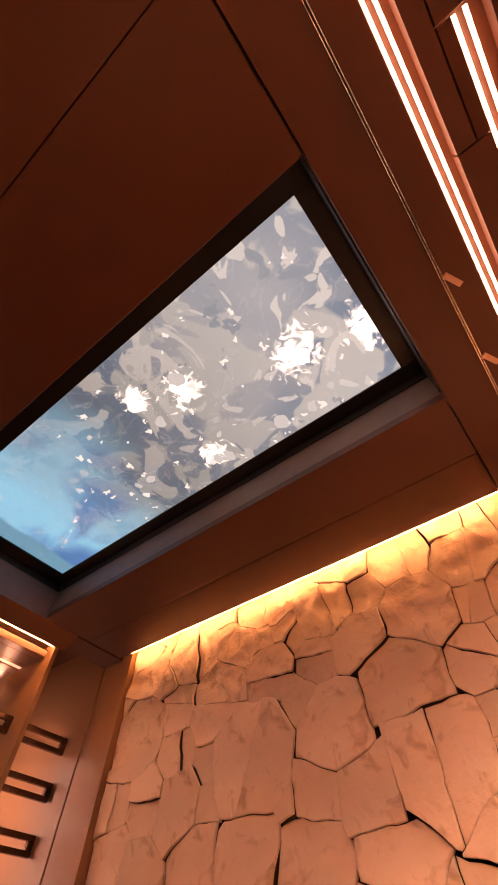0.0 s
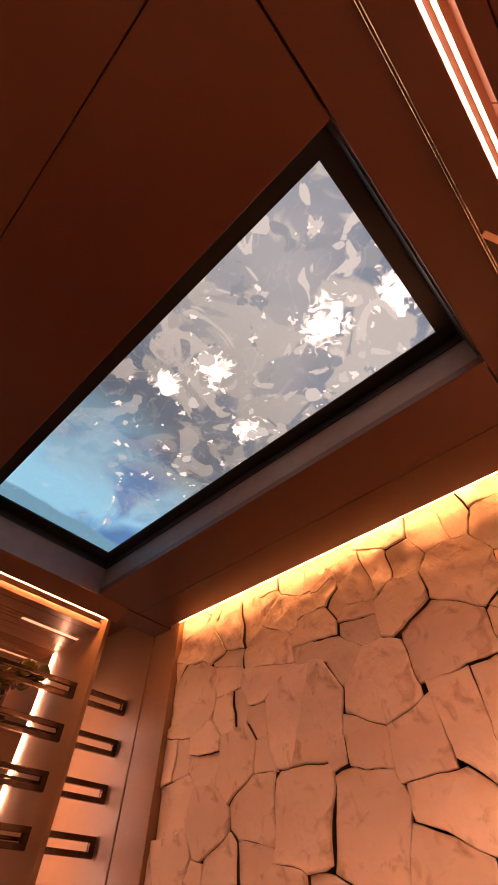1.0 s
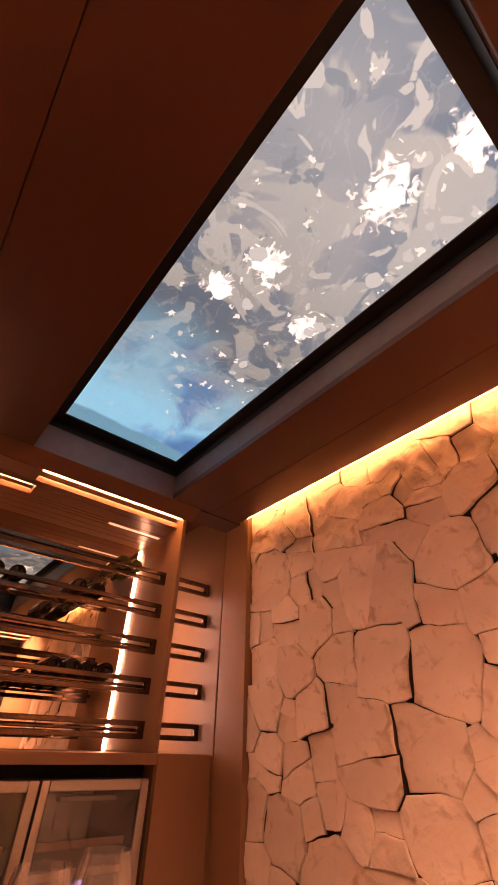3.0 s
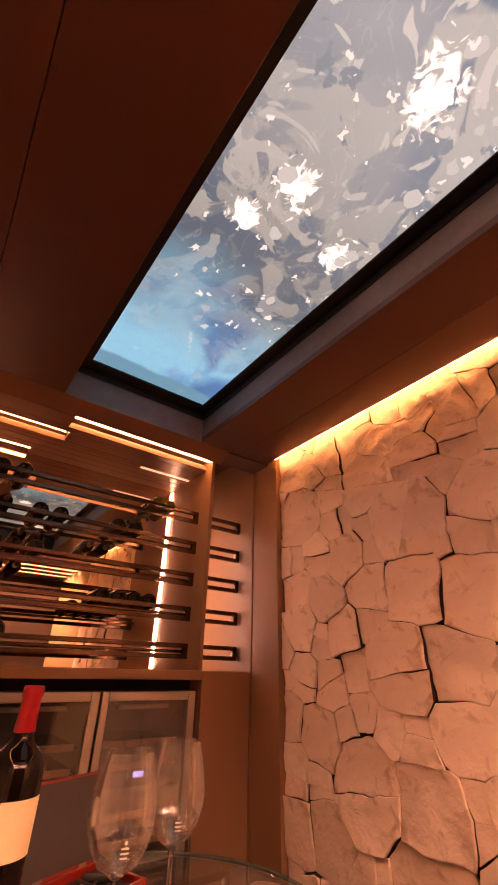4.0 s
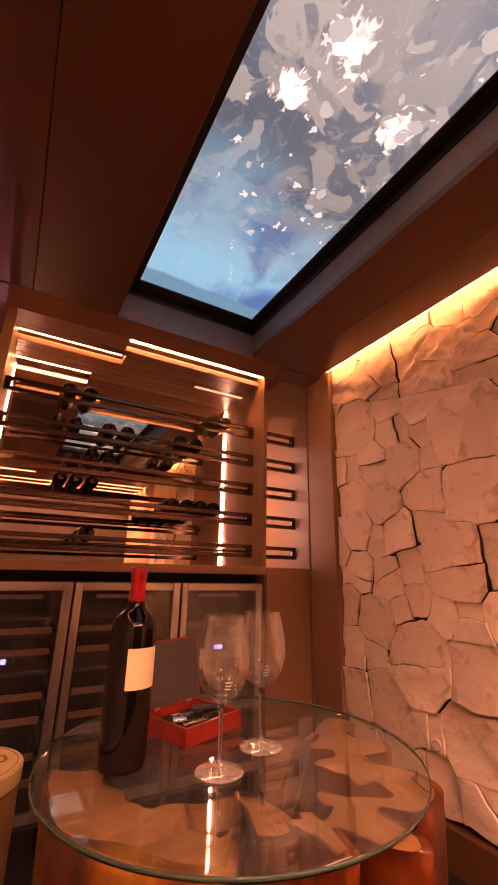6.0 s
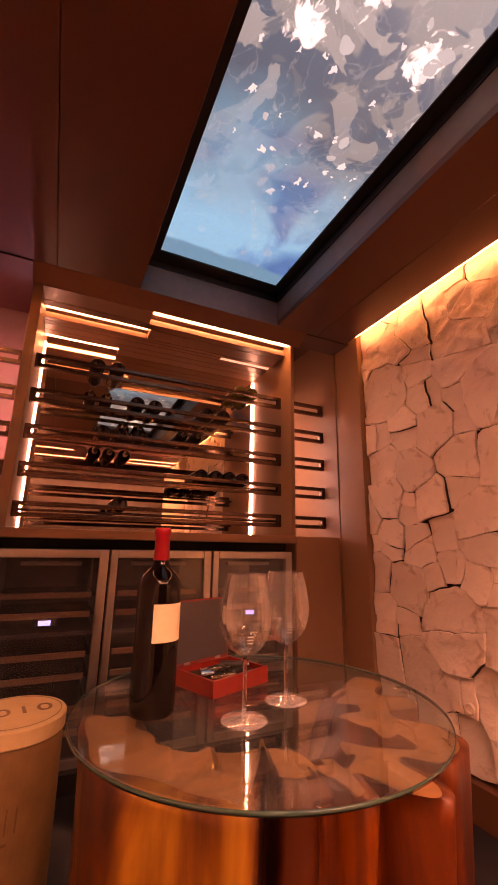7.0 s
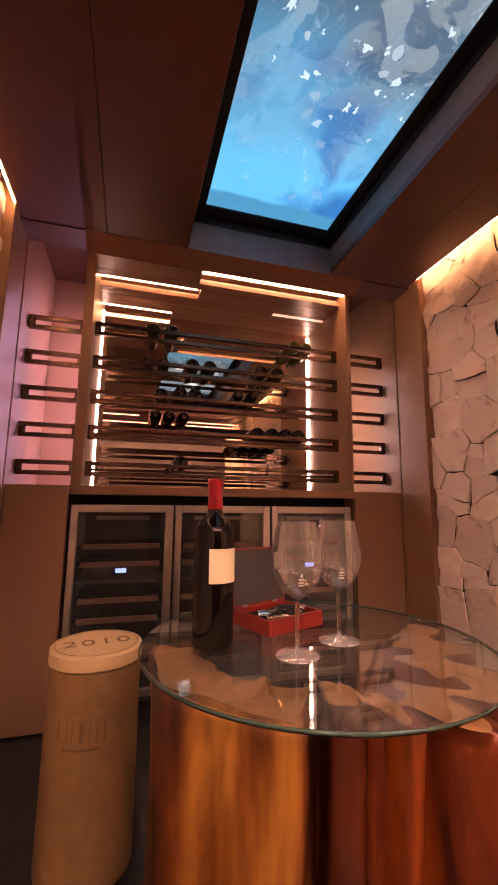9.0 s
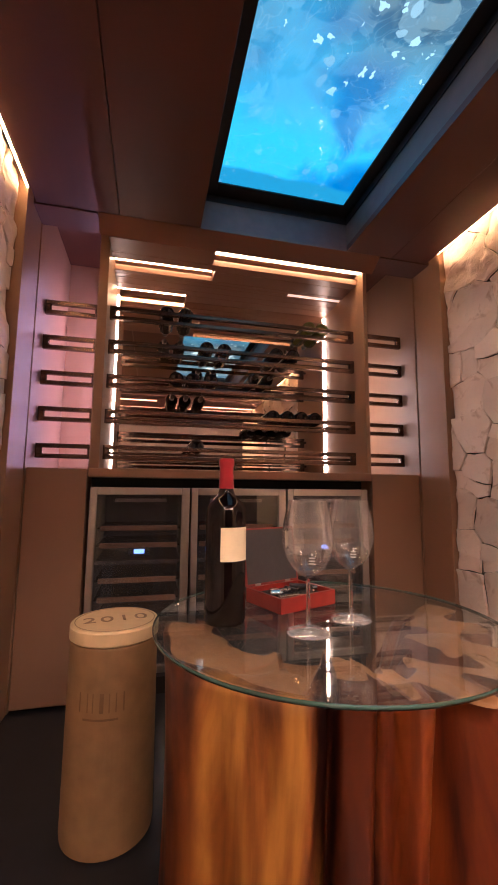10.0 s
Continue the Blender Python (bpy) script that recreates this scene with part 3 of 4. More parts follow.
add_box(bm, -0.48, 1.85, YB, -2.184, ZC + 0.05, ZC + 0.1)
structure("ceiling_passage", bm, CEIL, "reddish-brown board ceiling with lit slots over the passage", "ceiling")
# the wide strips lie out of view, added bright to light the room
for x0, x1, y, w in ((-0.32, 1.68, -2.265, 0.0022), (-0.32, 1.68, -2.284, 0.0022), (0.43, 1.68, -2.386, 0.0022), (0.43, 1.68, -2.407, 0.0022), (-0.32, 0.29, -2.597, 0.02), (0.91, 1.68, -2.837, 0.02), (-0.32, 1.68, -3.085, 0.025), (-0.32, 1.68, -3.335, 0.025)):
    strip("led_strip", x0, x1, y - w, y + w, ZC + 0.025, ZC + 0.035, LED_FILL if w > 0.01 else LED_SLOT, "warm white strip in a passage ceiling slot, the wide ones added as fill")
for y in (-2.1755, -2.1812):
    structure("trim_track", box(-0.33, 1.69, y - 0.0012, y + 0.0012, ZC - 0.006, ZC + 0.03, 0.0006), TRACK, "thin metal track along the ceiling beam", "trim")

# ---- cove lights over the stone ----
strip("led_strip", 1.608, 1.614, -2.05, -0.22, 2.055, 2.061, LED_COVE, "warm glowing cove strip along the stone wall")
strip("led_strip", -0.263, -0.257, -2.05, -0.22, 2.053, 2.059, LED_COVE, "warm glowing cove strip along the stone wall")

# ---- table ----
TX, TY, TR, TZ = 0.614, -1.046, 0.347, 0.612
GT = 0.009   # thickness of the glass top
table = thing("round_table", "round glass-topped table on a carved tree trunk base", "table")
bm = lathe([(0, TZ - GT), (TR - 0.003, TZ - GT), (TR, TZ - 0.007), (TR, TZ - 0.002), (TR - 0.002, TZ), (0, TZ)], 96)
bmesh.ops.translate(bm, vec=(TX, TY, 0), verts=bm.verts)
top = part("tabletop", bm, TABLEGLASS, table, "clear round glass top with green edge")
top.visible_shadow = False
bm = lathe([(TR + 0.0004, TZ - GT + 0.001), (TR + 0.0009, TZ - GT / 2), (TR + 0.0004, TZ - 0.001), (TR - 0.001, TZ - 0.003), (TR - 0.001, TZ - GT + 0.003)], 96, True)
bmesh.ops.translate(bm, vec=(TX, TY, 0), verts=bm.verts)
part("edge", bm, EDGEGLASS, top, "polished dark green glass edge", smooth=True)
TRUNK, n, l, b = mat("trunk_wood")
tc, mp, mp2, no, no2, ad, rr = (n.new("ShaderNode" + k) for k in ("TexCoord", "Mapping", "Mapping", "TexNoise", "TexNoise", "Math", "ValToRGB"))
mp.inputs["Scale"].default_value, mp2.inputs["Scale"].default_value = (5.5, 5.5, 0.9), (24, 24, 1.8)
for a, c, d in ((mp, no, 3.6), (mp2, no2, 1.0)):
    l.new(tc.outputs["Object"], a.inputs["Vector"]), l.new(a.outputs[0], c.inputs["Vector"])
    c.inputs["Scale"].default_value, c.inputs["Detail"].default_value, c.inputs["Distortion"].default_value = 1, 5, d
ad.operation, ad.inputs[1].default_value = "MULTIPLY_ADD", 0.2
l.new(no2.outputs["Fac"], ad.inputs[0]), l.new(no.outputs["Fac"], ad.inputs[2]), l.new(ad.outputs[0], rr.inputs[0])
e = rr.color_ramp.elements
e[0].position, e[0].color, e[1].position, e[1].color = 0.42, (0.06, 0.012, 0.002, 1), 0.8, (0.38, 0.165, 0.024, 1)
mid = e.new(0.58)
mid.color = (0.19, 0.062, 0.008, 1)
# dark red wood along the wide flute, with the flute's shade painted in
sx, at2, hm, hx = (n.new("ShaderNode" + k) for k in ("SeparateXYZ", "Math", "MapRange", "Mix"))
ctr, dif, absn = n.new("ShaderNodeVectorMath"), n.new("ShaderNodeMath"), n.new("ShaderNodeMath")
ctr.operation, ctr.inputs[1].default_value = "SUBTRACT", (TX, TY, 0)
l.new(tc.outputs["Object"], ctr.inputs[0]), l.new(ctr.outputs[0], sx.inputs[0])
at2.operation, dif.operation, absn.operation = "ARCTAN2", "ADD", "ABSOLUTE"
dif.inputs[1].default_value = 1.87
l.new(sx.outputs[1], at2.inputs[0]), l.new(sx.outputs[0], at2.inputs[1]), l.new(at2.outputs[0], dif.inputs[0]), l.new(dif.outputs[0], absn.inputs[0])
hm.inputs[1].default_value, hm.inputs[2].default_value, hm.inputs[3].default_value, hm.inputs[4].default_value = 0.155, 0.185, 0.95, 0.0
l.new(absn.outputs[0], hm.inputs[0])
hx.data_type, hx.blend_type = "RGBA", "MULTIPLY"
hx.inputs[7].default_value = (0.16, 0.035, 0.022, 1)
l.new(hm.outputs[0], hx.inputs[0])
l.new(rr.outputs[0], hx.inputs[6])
# colour turns redder and darker past the crease
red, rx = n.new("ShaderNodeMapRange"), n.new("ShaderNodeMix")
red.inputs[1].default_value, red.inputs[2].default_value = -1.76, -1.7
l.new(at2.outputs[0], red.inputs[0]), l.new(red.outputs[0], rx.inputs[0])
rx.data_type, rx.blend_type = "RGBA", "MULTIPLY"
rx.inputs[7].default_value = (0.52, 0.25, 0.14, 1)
# flank painted darker brown, as shade on the side turned from the light
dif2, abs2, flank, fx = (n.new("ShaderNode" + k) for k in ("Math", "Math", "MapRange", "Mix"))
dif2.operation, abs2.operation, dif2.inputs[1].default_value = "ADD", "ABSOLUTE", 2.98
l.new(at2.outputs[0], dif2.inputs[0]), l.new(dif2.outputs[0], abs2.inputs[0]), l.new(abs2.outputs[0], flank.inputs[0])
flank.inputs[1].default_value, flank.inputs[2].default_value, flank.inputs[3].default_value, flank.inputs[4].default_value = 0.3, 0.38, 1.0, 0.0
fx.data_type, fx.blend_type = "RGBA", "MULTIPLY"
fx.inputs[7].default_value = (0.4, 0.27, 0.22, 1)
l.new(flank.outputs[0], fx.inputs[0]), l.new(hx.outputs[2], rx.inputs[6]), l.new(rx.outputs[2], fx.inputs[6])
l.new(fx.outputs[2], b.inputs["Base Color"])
b.inputs["Roughness"].default_value, b.inputs["Coat Weight"].default_value = 0.42, 0.05
bp = n.new("ShaderNodeBump")
bp.inputs["Strength"].default_value, bp.inputs["Distance"].default_value = 0.3, 0.004
l.new(ad.outputs[0], bp.inputs["Height"]), l.new(bp.outputs[0], b.inputs["Normal"])



def trunk_radius(a):
    r = 0.322 + 0.036 * math.exp(-(((a + 0.9 + math.pi) % (2 * math.pi) - math.pi) / 0.42) ** 2) + 0.045 * math.exp(-(((a + 1.36 + math.pi) % (2 * math.pi) - math.pi) / 0.09) ** 2) + 0.022 * math.exp(-((a % (2 * math.pi) - 3.28) / 0.3) ** 2) + 0.01 * math.sin(3 * a + 0.6) + 0.009 * math.sin(7 * a + 2) + 0.006 * math.sin(13 * a)
    # flutes: centre, half width, depth, softness of the edge
    for c, w, d, e in ((-1.87, 0.135, 0.08, 0.035), (-2.01, 0.035, 0.08, 0.03), (-1.69, 0.022, 0.07, 0.03), (-1.51, 0.02, 0.045, 0.05), (-1.2, 0.03, 0.05, 0.06), (0.6, 0.14, 0.1, 0.08), (2.0, 0.2, 0.09, 0.08), (-0.55, 0.06, 0.06, 0.09), (-0.1, 0.05, 0.05, 0.09)):
        q = abs((a - c + math.pi) % (2 * math.pi) - math.pi)
        t = min(1, max(0, (w + e - q) / e))
        r -= d * t * t * (3 - 2 * t)
    return r


def sunk(a):
    """The far side of the rim is broken away lower down."""
    t = min(1, max(0, (math.sin(a) - 0.25) / 0.35))
    return 0.2 * t * t * (3 - 2 * t)


bm = bmesh.new()
NA, NZ = 360, 24
grid = []
for k in range(NZ + 1):
    ring = []
    for i in range(NA):
        a = 2 * math.pi * i / NA
        z = (0.597 - sunk(a)) * k / NZ
        r = trunk_radius(a + 0.04 * math.sin(z * 6 + 1)) * (1.0 - 0.035 * math.sin(z / 0.6 * math.pi)) + 0.006 * noise.noise(Vector((9 * math.cos(a), 9 * math.sin(a), z * 3)))
        ring.append(bm.verts.new((TX + r * math.cos(a), TY + r * math.sin(a), z)))
    grid.append(ring)
hollow = []
for q, z, amp in ((0.97, 0.6, 0.0), (0.91, 0.598, 0.05), (0.84, 0.594, 0.12), (0.75, 0.595, 0.22), (0.66, 0.592, 0.3), (0.62, 0.575, 0.3), (0.55, 0.52, 0.28), (0.42, 0.46, 0.2), (0.15, 0.44, 0.05)):
    ring = []
    for i in range(NA):
        a = 2 * math.pi * i / NA
        f = noise.noise(Vector((2.1 * math.cos(a), 2.1 * math.sin(a), 4.0))) + 0.25 * noise.noise(Vector((6 * math.cos(a), 6 * math.sin(a), 1.0)))
        r = trunk_radius(a) * min(0.97, q + amp * f)
        ring.append(bm.verts.new((TX + r * math.cos(a), TY + r * math.sin(a), z - sunk(a) + (0.02 * noise.noise(Vector((4 * r * math.cos(a), 4 * r * math.sin(a), 2))) if z < 0.59 else -0.03 * max(0.0, noise.fractal(Vector((11 * r * math.cos(a), 11 * r * math.sin(a), 2)), 1, 2, 3)) if amp else 0))))
    hollow.append(ring)
def skin(rings, bm):
    for a, c in zip(rings, rings[1:]):
        for i in range(NA):
            j = (i + 1) % NA
            bm.faces.new((a[i], a[j], c[j], c[i]))


skin(grid + hollow[:1], bm)
skin(hollow[4:], bm)
bm.faces.new(hollow[-1])
bm.faces.new(grid[0][::-1])
cut = bmesh.new()
skin([[cut.verts.new(v.co) for v in ring] for ring in hollow[:5]], cut)
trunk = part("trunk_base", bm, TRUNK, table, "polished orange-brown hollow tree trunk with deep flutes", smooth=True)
CUTWOOD = wood("cut_end_grain", (0.17, 0.065, 0.02), (0.4, 0.19, 0.075), 1, 0.5, 0.4, 0.2)
part("cut_top", cut, CUTWOOD, trunk, "pale sawn top of the trunk", smooth=True)

# ---- giant cork stool ----
CORK = simple("cork_wood", (0.235, 0.13, 0.049), 0.7, 0, 0, 0.2, 26, 0.3)
CORKTOP = simple("pale_cork_lid", (0.66, 0.48, 0.25), 0.6, 0, 0, 0.1, 40, 0.1)
CORKMARK = simple("worn_stamp", (0.16, 0.085, 0.03), 0.75, 0, 0, 0.3, 40, 0)
INK = simple("dark_ink", (0.27, 0.165, 0.085), 0.7, 0, 0, 0.2, 60, 0)
stool = thing("cork_stool", "giant wine cork stool stamped with a year, on the floor", "stool", at=pose(0.174, -0.64, 0))
part("body", lathe([(0, 0.0), (0.106, 0.0), (0.114, 0.006), (0.116, 0.02), (0.115, 0.25), (0.113, 0.474), (0.111, 0.478), (0, 0.478)], 64), CORK, stool, smooth=False)
lid = part("lid", lathe([(0, 0.479), (0.111, 0.479), (0.116, 0.483), (0.116, 0.512), (0.112, 0.517), (0, 0.517)], 64), CORKTOP, stool, "pale round lid stamped 2010")
# worn stamp on the side: plain upright strokes and an underline
for a0, wd in ((-128, 1.5), (-117, 1.5), (-110, 1.5), (-101, 5), (-90, 1.5), (-82, 1.5), (-73, 2)):
    part("stamp", patch(0.1141, a0, a0 + wd, 0.33, 0.375, 4), CORKMARK, stool)
part("stamp", patch(0.1141, -122, -78, 0.312, 0.317, 12), CORKMARK, stool)


def lettering(name, body, size, m, material, parent, bend=None):
    cu = bpy.data.curves.new(name, "FONT")
    cu.body, cu.size, cu.align_x, cu.align_y, cu.extrude, cu.space_character = body, size, "CENTER", "CENTER", 0.0004, 1.18
    tmp = new(name, cu)
    me = bpy.data.meshes.new_from_object(tmp.evaluated_get(bpy.context.evaluated_depsgraph_get()))
    bpy.data.objects.remove(tmp)
    me.transform(m)
    me.materials.clear()
    me.materials.append(material)
    if bend:
        for v in me.vertices:
            a = bend[1] + v.co.x / bend[0]
            v.co = ((bend[0] + v.co.y) * math.cos(a), (bend[0] + v.co.y) * math.sin(a), v.co.z)
    ob = new(name, me)
    ob.parent = parent
    return ob


lettering("lettering", "2010", 0.066, pose(0, 0, 0.5176, 0, 0, 8) @ Matrix.Diagonal((1.15, 1, 1, 1)), INK, lid)
part("ring", lathe([(0.103, 0.5172), (0.105, 0.5172), (0.105, 0.5177), (0.103, 0.5177)], 64, True), INK, lid)

# small metal clips at the edge of the beam
for x in (0.835, 1.09):
    clip_m = pose(x, -2.186, ZC, 0, 0, 62)
    tagged(part("track_clip", box(-0.007, 0.007, -0.05, 0.0, -0.008, -0.001, 0.001, clip_m), CLIPMETAL), "small pinkish metal clip of the ceiling track", "clip", "track clips")

# ---- bottle, box and glasses on the table ----
wb = thing("wine_bottle", "upright dark red wine bottle with cream label and red capsule", "bottle", at=pose(0.405, -1.037, TZ + 0.0005))
r, h = 0.0405, 0.322
part("glass", lathe(bottle_profile(r, h), 48), BOTTLEGLASS, wb, smooth=True)
part("capsule", capsule(r, h, 0.812), FOIL_RED, wb, "red foil capsule", smooth=True)
part("label", patch(r + 0.0004, -114, -22, 0.122, 0.186), LABEL, wb, "plain cream paper label")


def wine_glass(m, h=0.24):
    g = thing("wine_glass", "empty clear stemmed wine glass on the glass table", "glass", "wine glasses", at=m)
    out = [(0.0042, 0.012), (0.0036, 0.03), (0.0036, 0.082), (0.0046, 0.096), (0.012, 0.103), (0.028, 0.114), (0.04, 0.132), (0.0475, 0.154), (0.0488, 0.17), (0.0462, 0.195), (0.0412, 0.22), (0.03665, h - 0.003), (0.0362, h)]
    foot = [(0, 0), (0.04, 0), (0.0408, 0.001), (0.039, 0.0022), (0.022, 0.0045), (0.008, 0.008)]
    # the bowl is a closed shell of clear glass with a thicker bottom
    inner = [(q - 0.0008, z) for q, z in out[:7:-1]] + [(q - 0.001, z + 0.0008) for q, z in out[7:5:-1]] + [(0.0255, 0.115), (0.011, 0.1062), (0, 0.1048)]
    bowl = part("bowl", lathe([(0, 0.0978), (0.0046, 0.0978)] + out[4:] + [(out[-1][0] - 0.0002, h + 0.0004), (out[-1][0] - 0.0006, h + 0.0004)] + inner, 64), BOWLGLASS, g, smooth=True)
    stem = part("stem", lathe([(0, 0.0062), (0.0065, 0.0062), (0.0055, 0.009)] + out[:4] + [(0.003, 0.0975), (0, 0.0975)], 40), STEMGLASS, g, smooth=True)
    part("foot", lathe(foot + [(0, 0.0085)], 48), FOOTGLASS, g, smooth=True).visible_shadow = False
    stem.visible_shadow = False
    bowl.visible_shadow = False
    em = part("emblem", patch(0.0365, -110, -94, 0.128, 0.1298, 4, 0.0004), PALE, g, "small etched white emblem")
    part("stroke", patch(0.0395, -110, -94, 0.1335, 0.1353, 4, 0.0004), PALE, em)
    part("stroke", patch(0.0418, -109, -95, 0.139, 0.1408, 4, 0.0004), PALE, em)
    part("stroke", patch(0.044, -104, -100, 0.1445, 0.148, 4, 0.0004), PALE, em)
    return g


g1 = wine_glass(pose(0.545, -1.129, TZ + 0.0005))
copy_thing(g1, pose(0.66, -1.073, TZ + 0.0005, 0, 0, -6))

RED = simple("red_lacquer_wood", (0.24, 0.02, 0.012), 0.35, 0, 0.3, 0.2, 30, 0.08)
FOAM = simple("black_foam", (0.018, 0.017, 0.017), 0.85, 0, 0, 0.3, 90, 0.2)
SATIN = simple("lid_lining", (0.045, 0.04, 0.04), 0.6, 0, 0, 0.15, 90, 0.05)
CHROME = simple("tool_steel", (0.75, 0.73, 0.7), 0.18, 1.0, 0, 0.05, 60, 0.02)
bx = thing("corkscrew_box", "open red wooden box with wine tools in black foam", "box", at=pose(0.528, -1.019, TZ + 0.0005, 0, 0, 21.5))
W, D, H = 0.163, 0.128, 0.032
for a in ((0, W, 0, 0.007), (0, W, D - 0.007, D), (0, 0.007, 0.0071, D - 0.0071), (W - 0.007, W, 0.0071, D - 0.0071)):
    part("side", box(*a, 0, H, 0.0012), RED, bx)
part("foam", box(0.0072, W - 0.0072, 0.0072, D - 0.0072, 0.002, H - 0.012), FOAM, bx, "black foam insert")
lidm = pose(0, D, H, -9, 0, 0)
lidp = part("lid", box(0, W, 0, 0.014, 0.0, 0.135, 0.002, lidm), RED, bx)
part("lining", box(0.005, W - 0.005, -0.001, 0.0, 0.005, 0.131, 0, lidm), SATIN, lidp, "dark grey lid lining")
for hx in (0.035, W - 0.035):
    part("hinge", box(hx - 0.008, hx + 0.008, D, D + 0.0015, H - 0.008, H + 0.006), STEEL, bx)
zf = H - 0.011
for i, (x0, y0, x1, y1, rr, m) in enumerate(((0.02, 0.03, 0.07, 0.022, 0.006, CHROME), (0.075, 0.024, 0.115, 0.03, 0.007, BLACK), (0.105, 0.095, 0.145, 0.055, 0.0075, BLACK),
                                             (0.085, 0.06, 0.12, 0.075, 0.004, CHROME), (0.018, 0.06, 0.04, 0.05, 0.008, CHROME), (0.04, 0.09, 0.06, 0.09, 0.0055, CHROME))):
    t = thing("wine_tool", "small steel wine accessory lying in the foam" if m is CHROME else "black handled wine tool lying in the foam", "wine tool", "wine tools")
    t.matrix_basis = bx.matrix_basis
    bmt = rod((x0, y0, zf + rr), (x1, y1, zf + rr), rr, 14)
    bmesh.ops.bevel(bmt, geom=list(bmt.edges), offset=rr * 0.25, segments=1, affect="EDGES")
    part("handle", bmt, m, t, smooth=False)
    part("collar", rod((x1, y1, zf + rr), (x1 + (x1 - x0) * 0.18, y1 + (y1 - y0) * 0.18, zf + rr), rr * 0.6, 12), CHROME, t)
cs = bpy.data.curves.new("worm", "CURVE")
cs.dimensions, cs.bevel_depth, cs.bevel_resolution = "3D", 0.0013, 2
sp = cs.splines.new("POLY")
sp.points.add(59)
for i, p in enumerate(sp.points):
    a = i / 60 * 12 * math.pi
    p.co = (0.05 + 0.036 * i / 60, 0.07 + 0.0045 * math.cos(a), zf + 0.0065 + 0.0045 * math.sin(a), 1)
tmp = new("worm", cs)
me = bpy.data.meshes.new_from_object(tmp.evaluated_get(bpy.context.evaluated_depsgraph_get()))
bpy.data.objects.remove(tmp)
me.materials.append(CHROME)
tool = thing("corkscrew", "steel corkscrew worm with short handle lying in foam", "corkscrew")
tool.matrix_basis = bx.matrix_basis
worm = new("worm", me)
worm.parent = tool
part("handle", rod((0.089, 0.052, zf + 0.0065), (0.089, 0.09, zf + 0.0065), 0.0055, 12), BLACK, tool)

# ---- stone cladding ----
STONE, n, l, b = mat("cream_stone")
tc, info = n.new("ShaderNodeTexCoord"), n.new("ShaderNodeObjectInfo")
na, nb, nc = (n.new("ShaderNodeTexNoise") for _ in range(3))
na.inputs["Scale"].default_value, na.inputs["Detail"].default_value = 5, 6
nb.inputs["Scale"].default_value, nb.inputs["Detail"].default_value = 70, 8
nc.inputs["Scale"].default_value, nc.inputs["Detail"].default_value, nc.inputs["Distortion"].default_value = 14, 8, 1.2
for q in (na, nb, nc):
    l.new(tc.outputs["Object"], q.inputs["Vector"])
r1 = n.new("ShaderNodeValToRGB")
e = r1.color_ramp.elements
e[0].position, e[0].color, e[1].position, e[1].color = 0.3, (0.79, 0.635, 0.53, 1), 0.65, (0.89, 0.745, 0.64, 1)
l.new(na.outputs["Fac"], r1.inputs[0])
r2 = n.new("ShaderNodeValToRGB")
e = r2.color_ramp.elements
e[0].position, e[0].color, e[1].position, e[1].color = 0.56, (1, 1, 1, 1), 0.72, (0.62, 0.5, 0.42, 1)
l.new(nc.outputs["Fac"], r2.inputs[0])
mx = n.new("ShaderNodeMix")
mx.data_type, mx.blend_type = "RGBA", "MULTIPLY"
mx.inputs[0].default_value = 0.8
l.new(r1.outputs[0], mx.inputs[6]), l.new(r2.outputs[0], mx.inputs[7])
hs = n.new("ShaderNodeHueSaturation")
mr = n.new("ShaderNodeMapRange")
mr.inputs[3].default_value, mr.inputs[4].default_value = 0.92, 1.1
l.new(info.outputs["Random"], mr.inputs[0]), l.new(mr.outputs[0], hs.inputs["Value"]), l.new(mx.outputs[2], hs.inputs["Color"])
l.new(hs.outputs[0], b.inputs["Base Color"])
b.inputs["Roughness"].default_value = 0.85
ad = n.new("ShaderNodeMath")
ad.operation, ad.inputs[1].default_value = "MULTIPLY_ADD", 3.0
l.new(nc.outputs["Fac"], ad.inputs[0]), l.new(nb.outputs["Fac"], ad.inputs[2])
bp = n.new("ShaderNodeBump")
bp.inputs["Strength"].default_value, bp.inputs["Distance"].default_value = 0.26, 0.008
l.new(ad.outputs[0], bp.inputs["Height"]), l.new(bp.outputs[0], b.inputs["Normal"])


def clip(poly, px, py, nx, ny):
    """Keeps the part of a polygon on the side of the line through (px, py) away from (nx, ny)."""
    out = []
    for (ax, ay), (bx2, by) in zip(poly, poly[1:] + poly[:1]):
        da, db = (ax - px) * nx + (ay - py) * ny, (bx2 - px) * nx + (by - py) * ny
        if da <= 0:
            out.append((ax, ay))
        if da * db < 0:
            t = da / (da - db)
            out.append((ax + (bx2 - ax) * t, ay + (by - ay) * t))
    return out


def area_of(poly):
    return abs(sum(a[0] * c[1] - c[0] * a[1] for a, c in zip(poly, poly[1:] + poly[:1]))) / 2


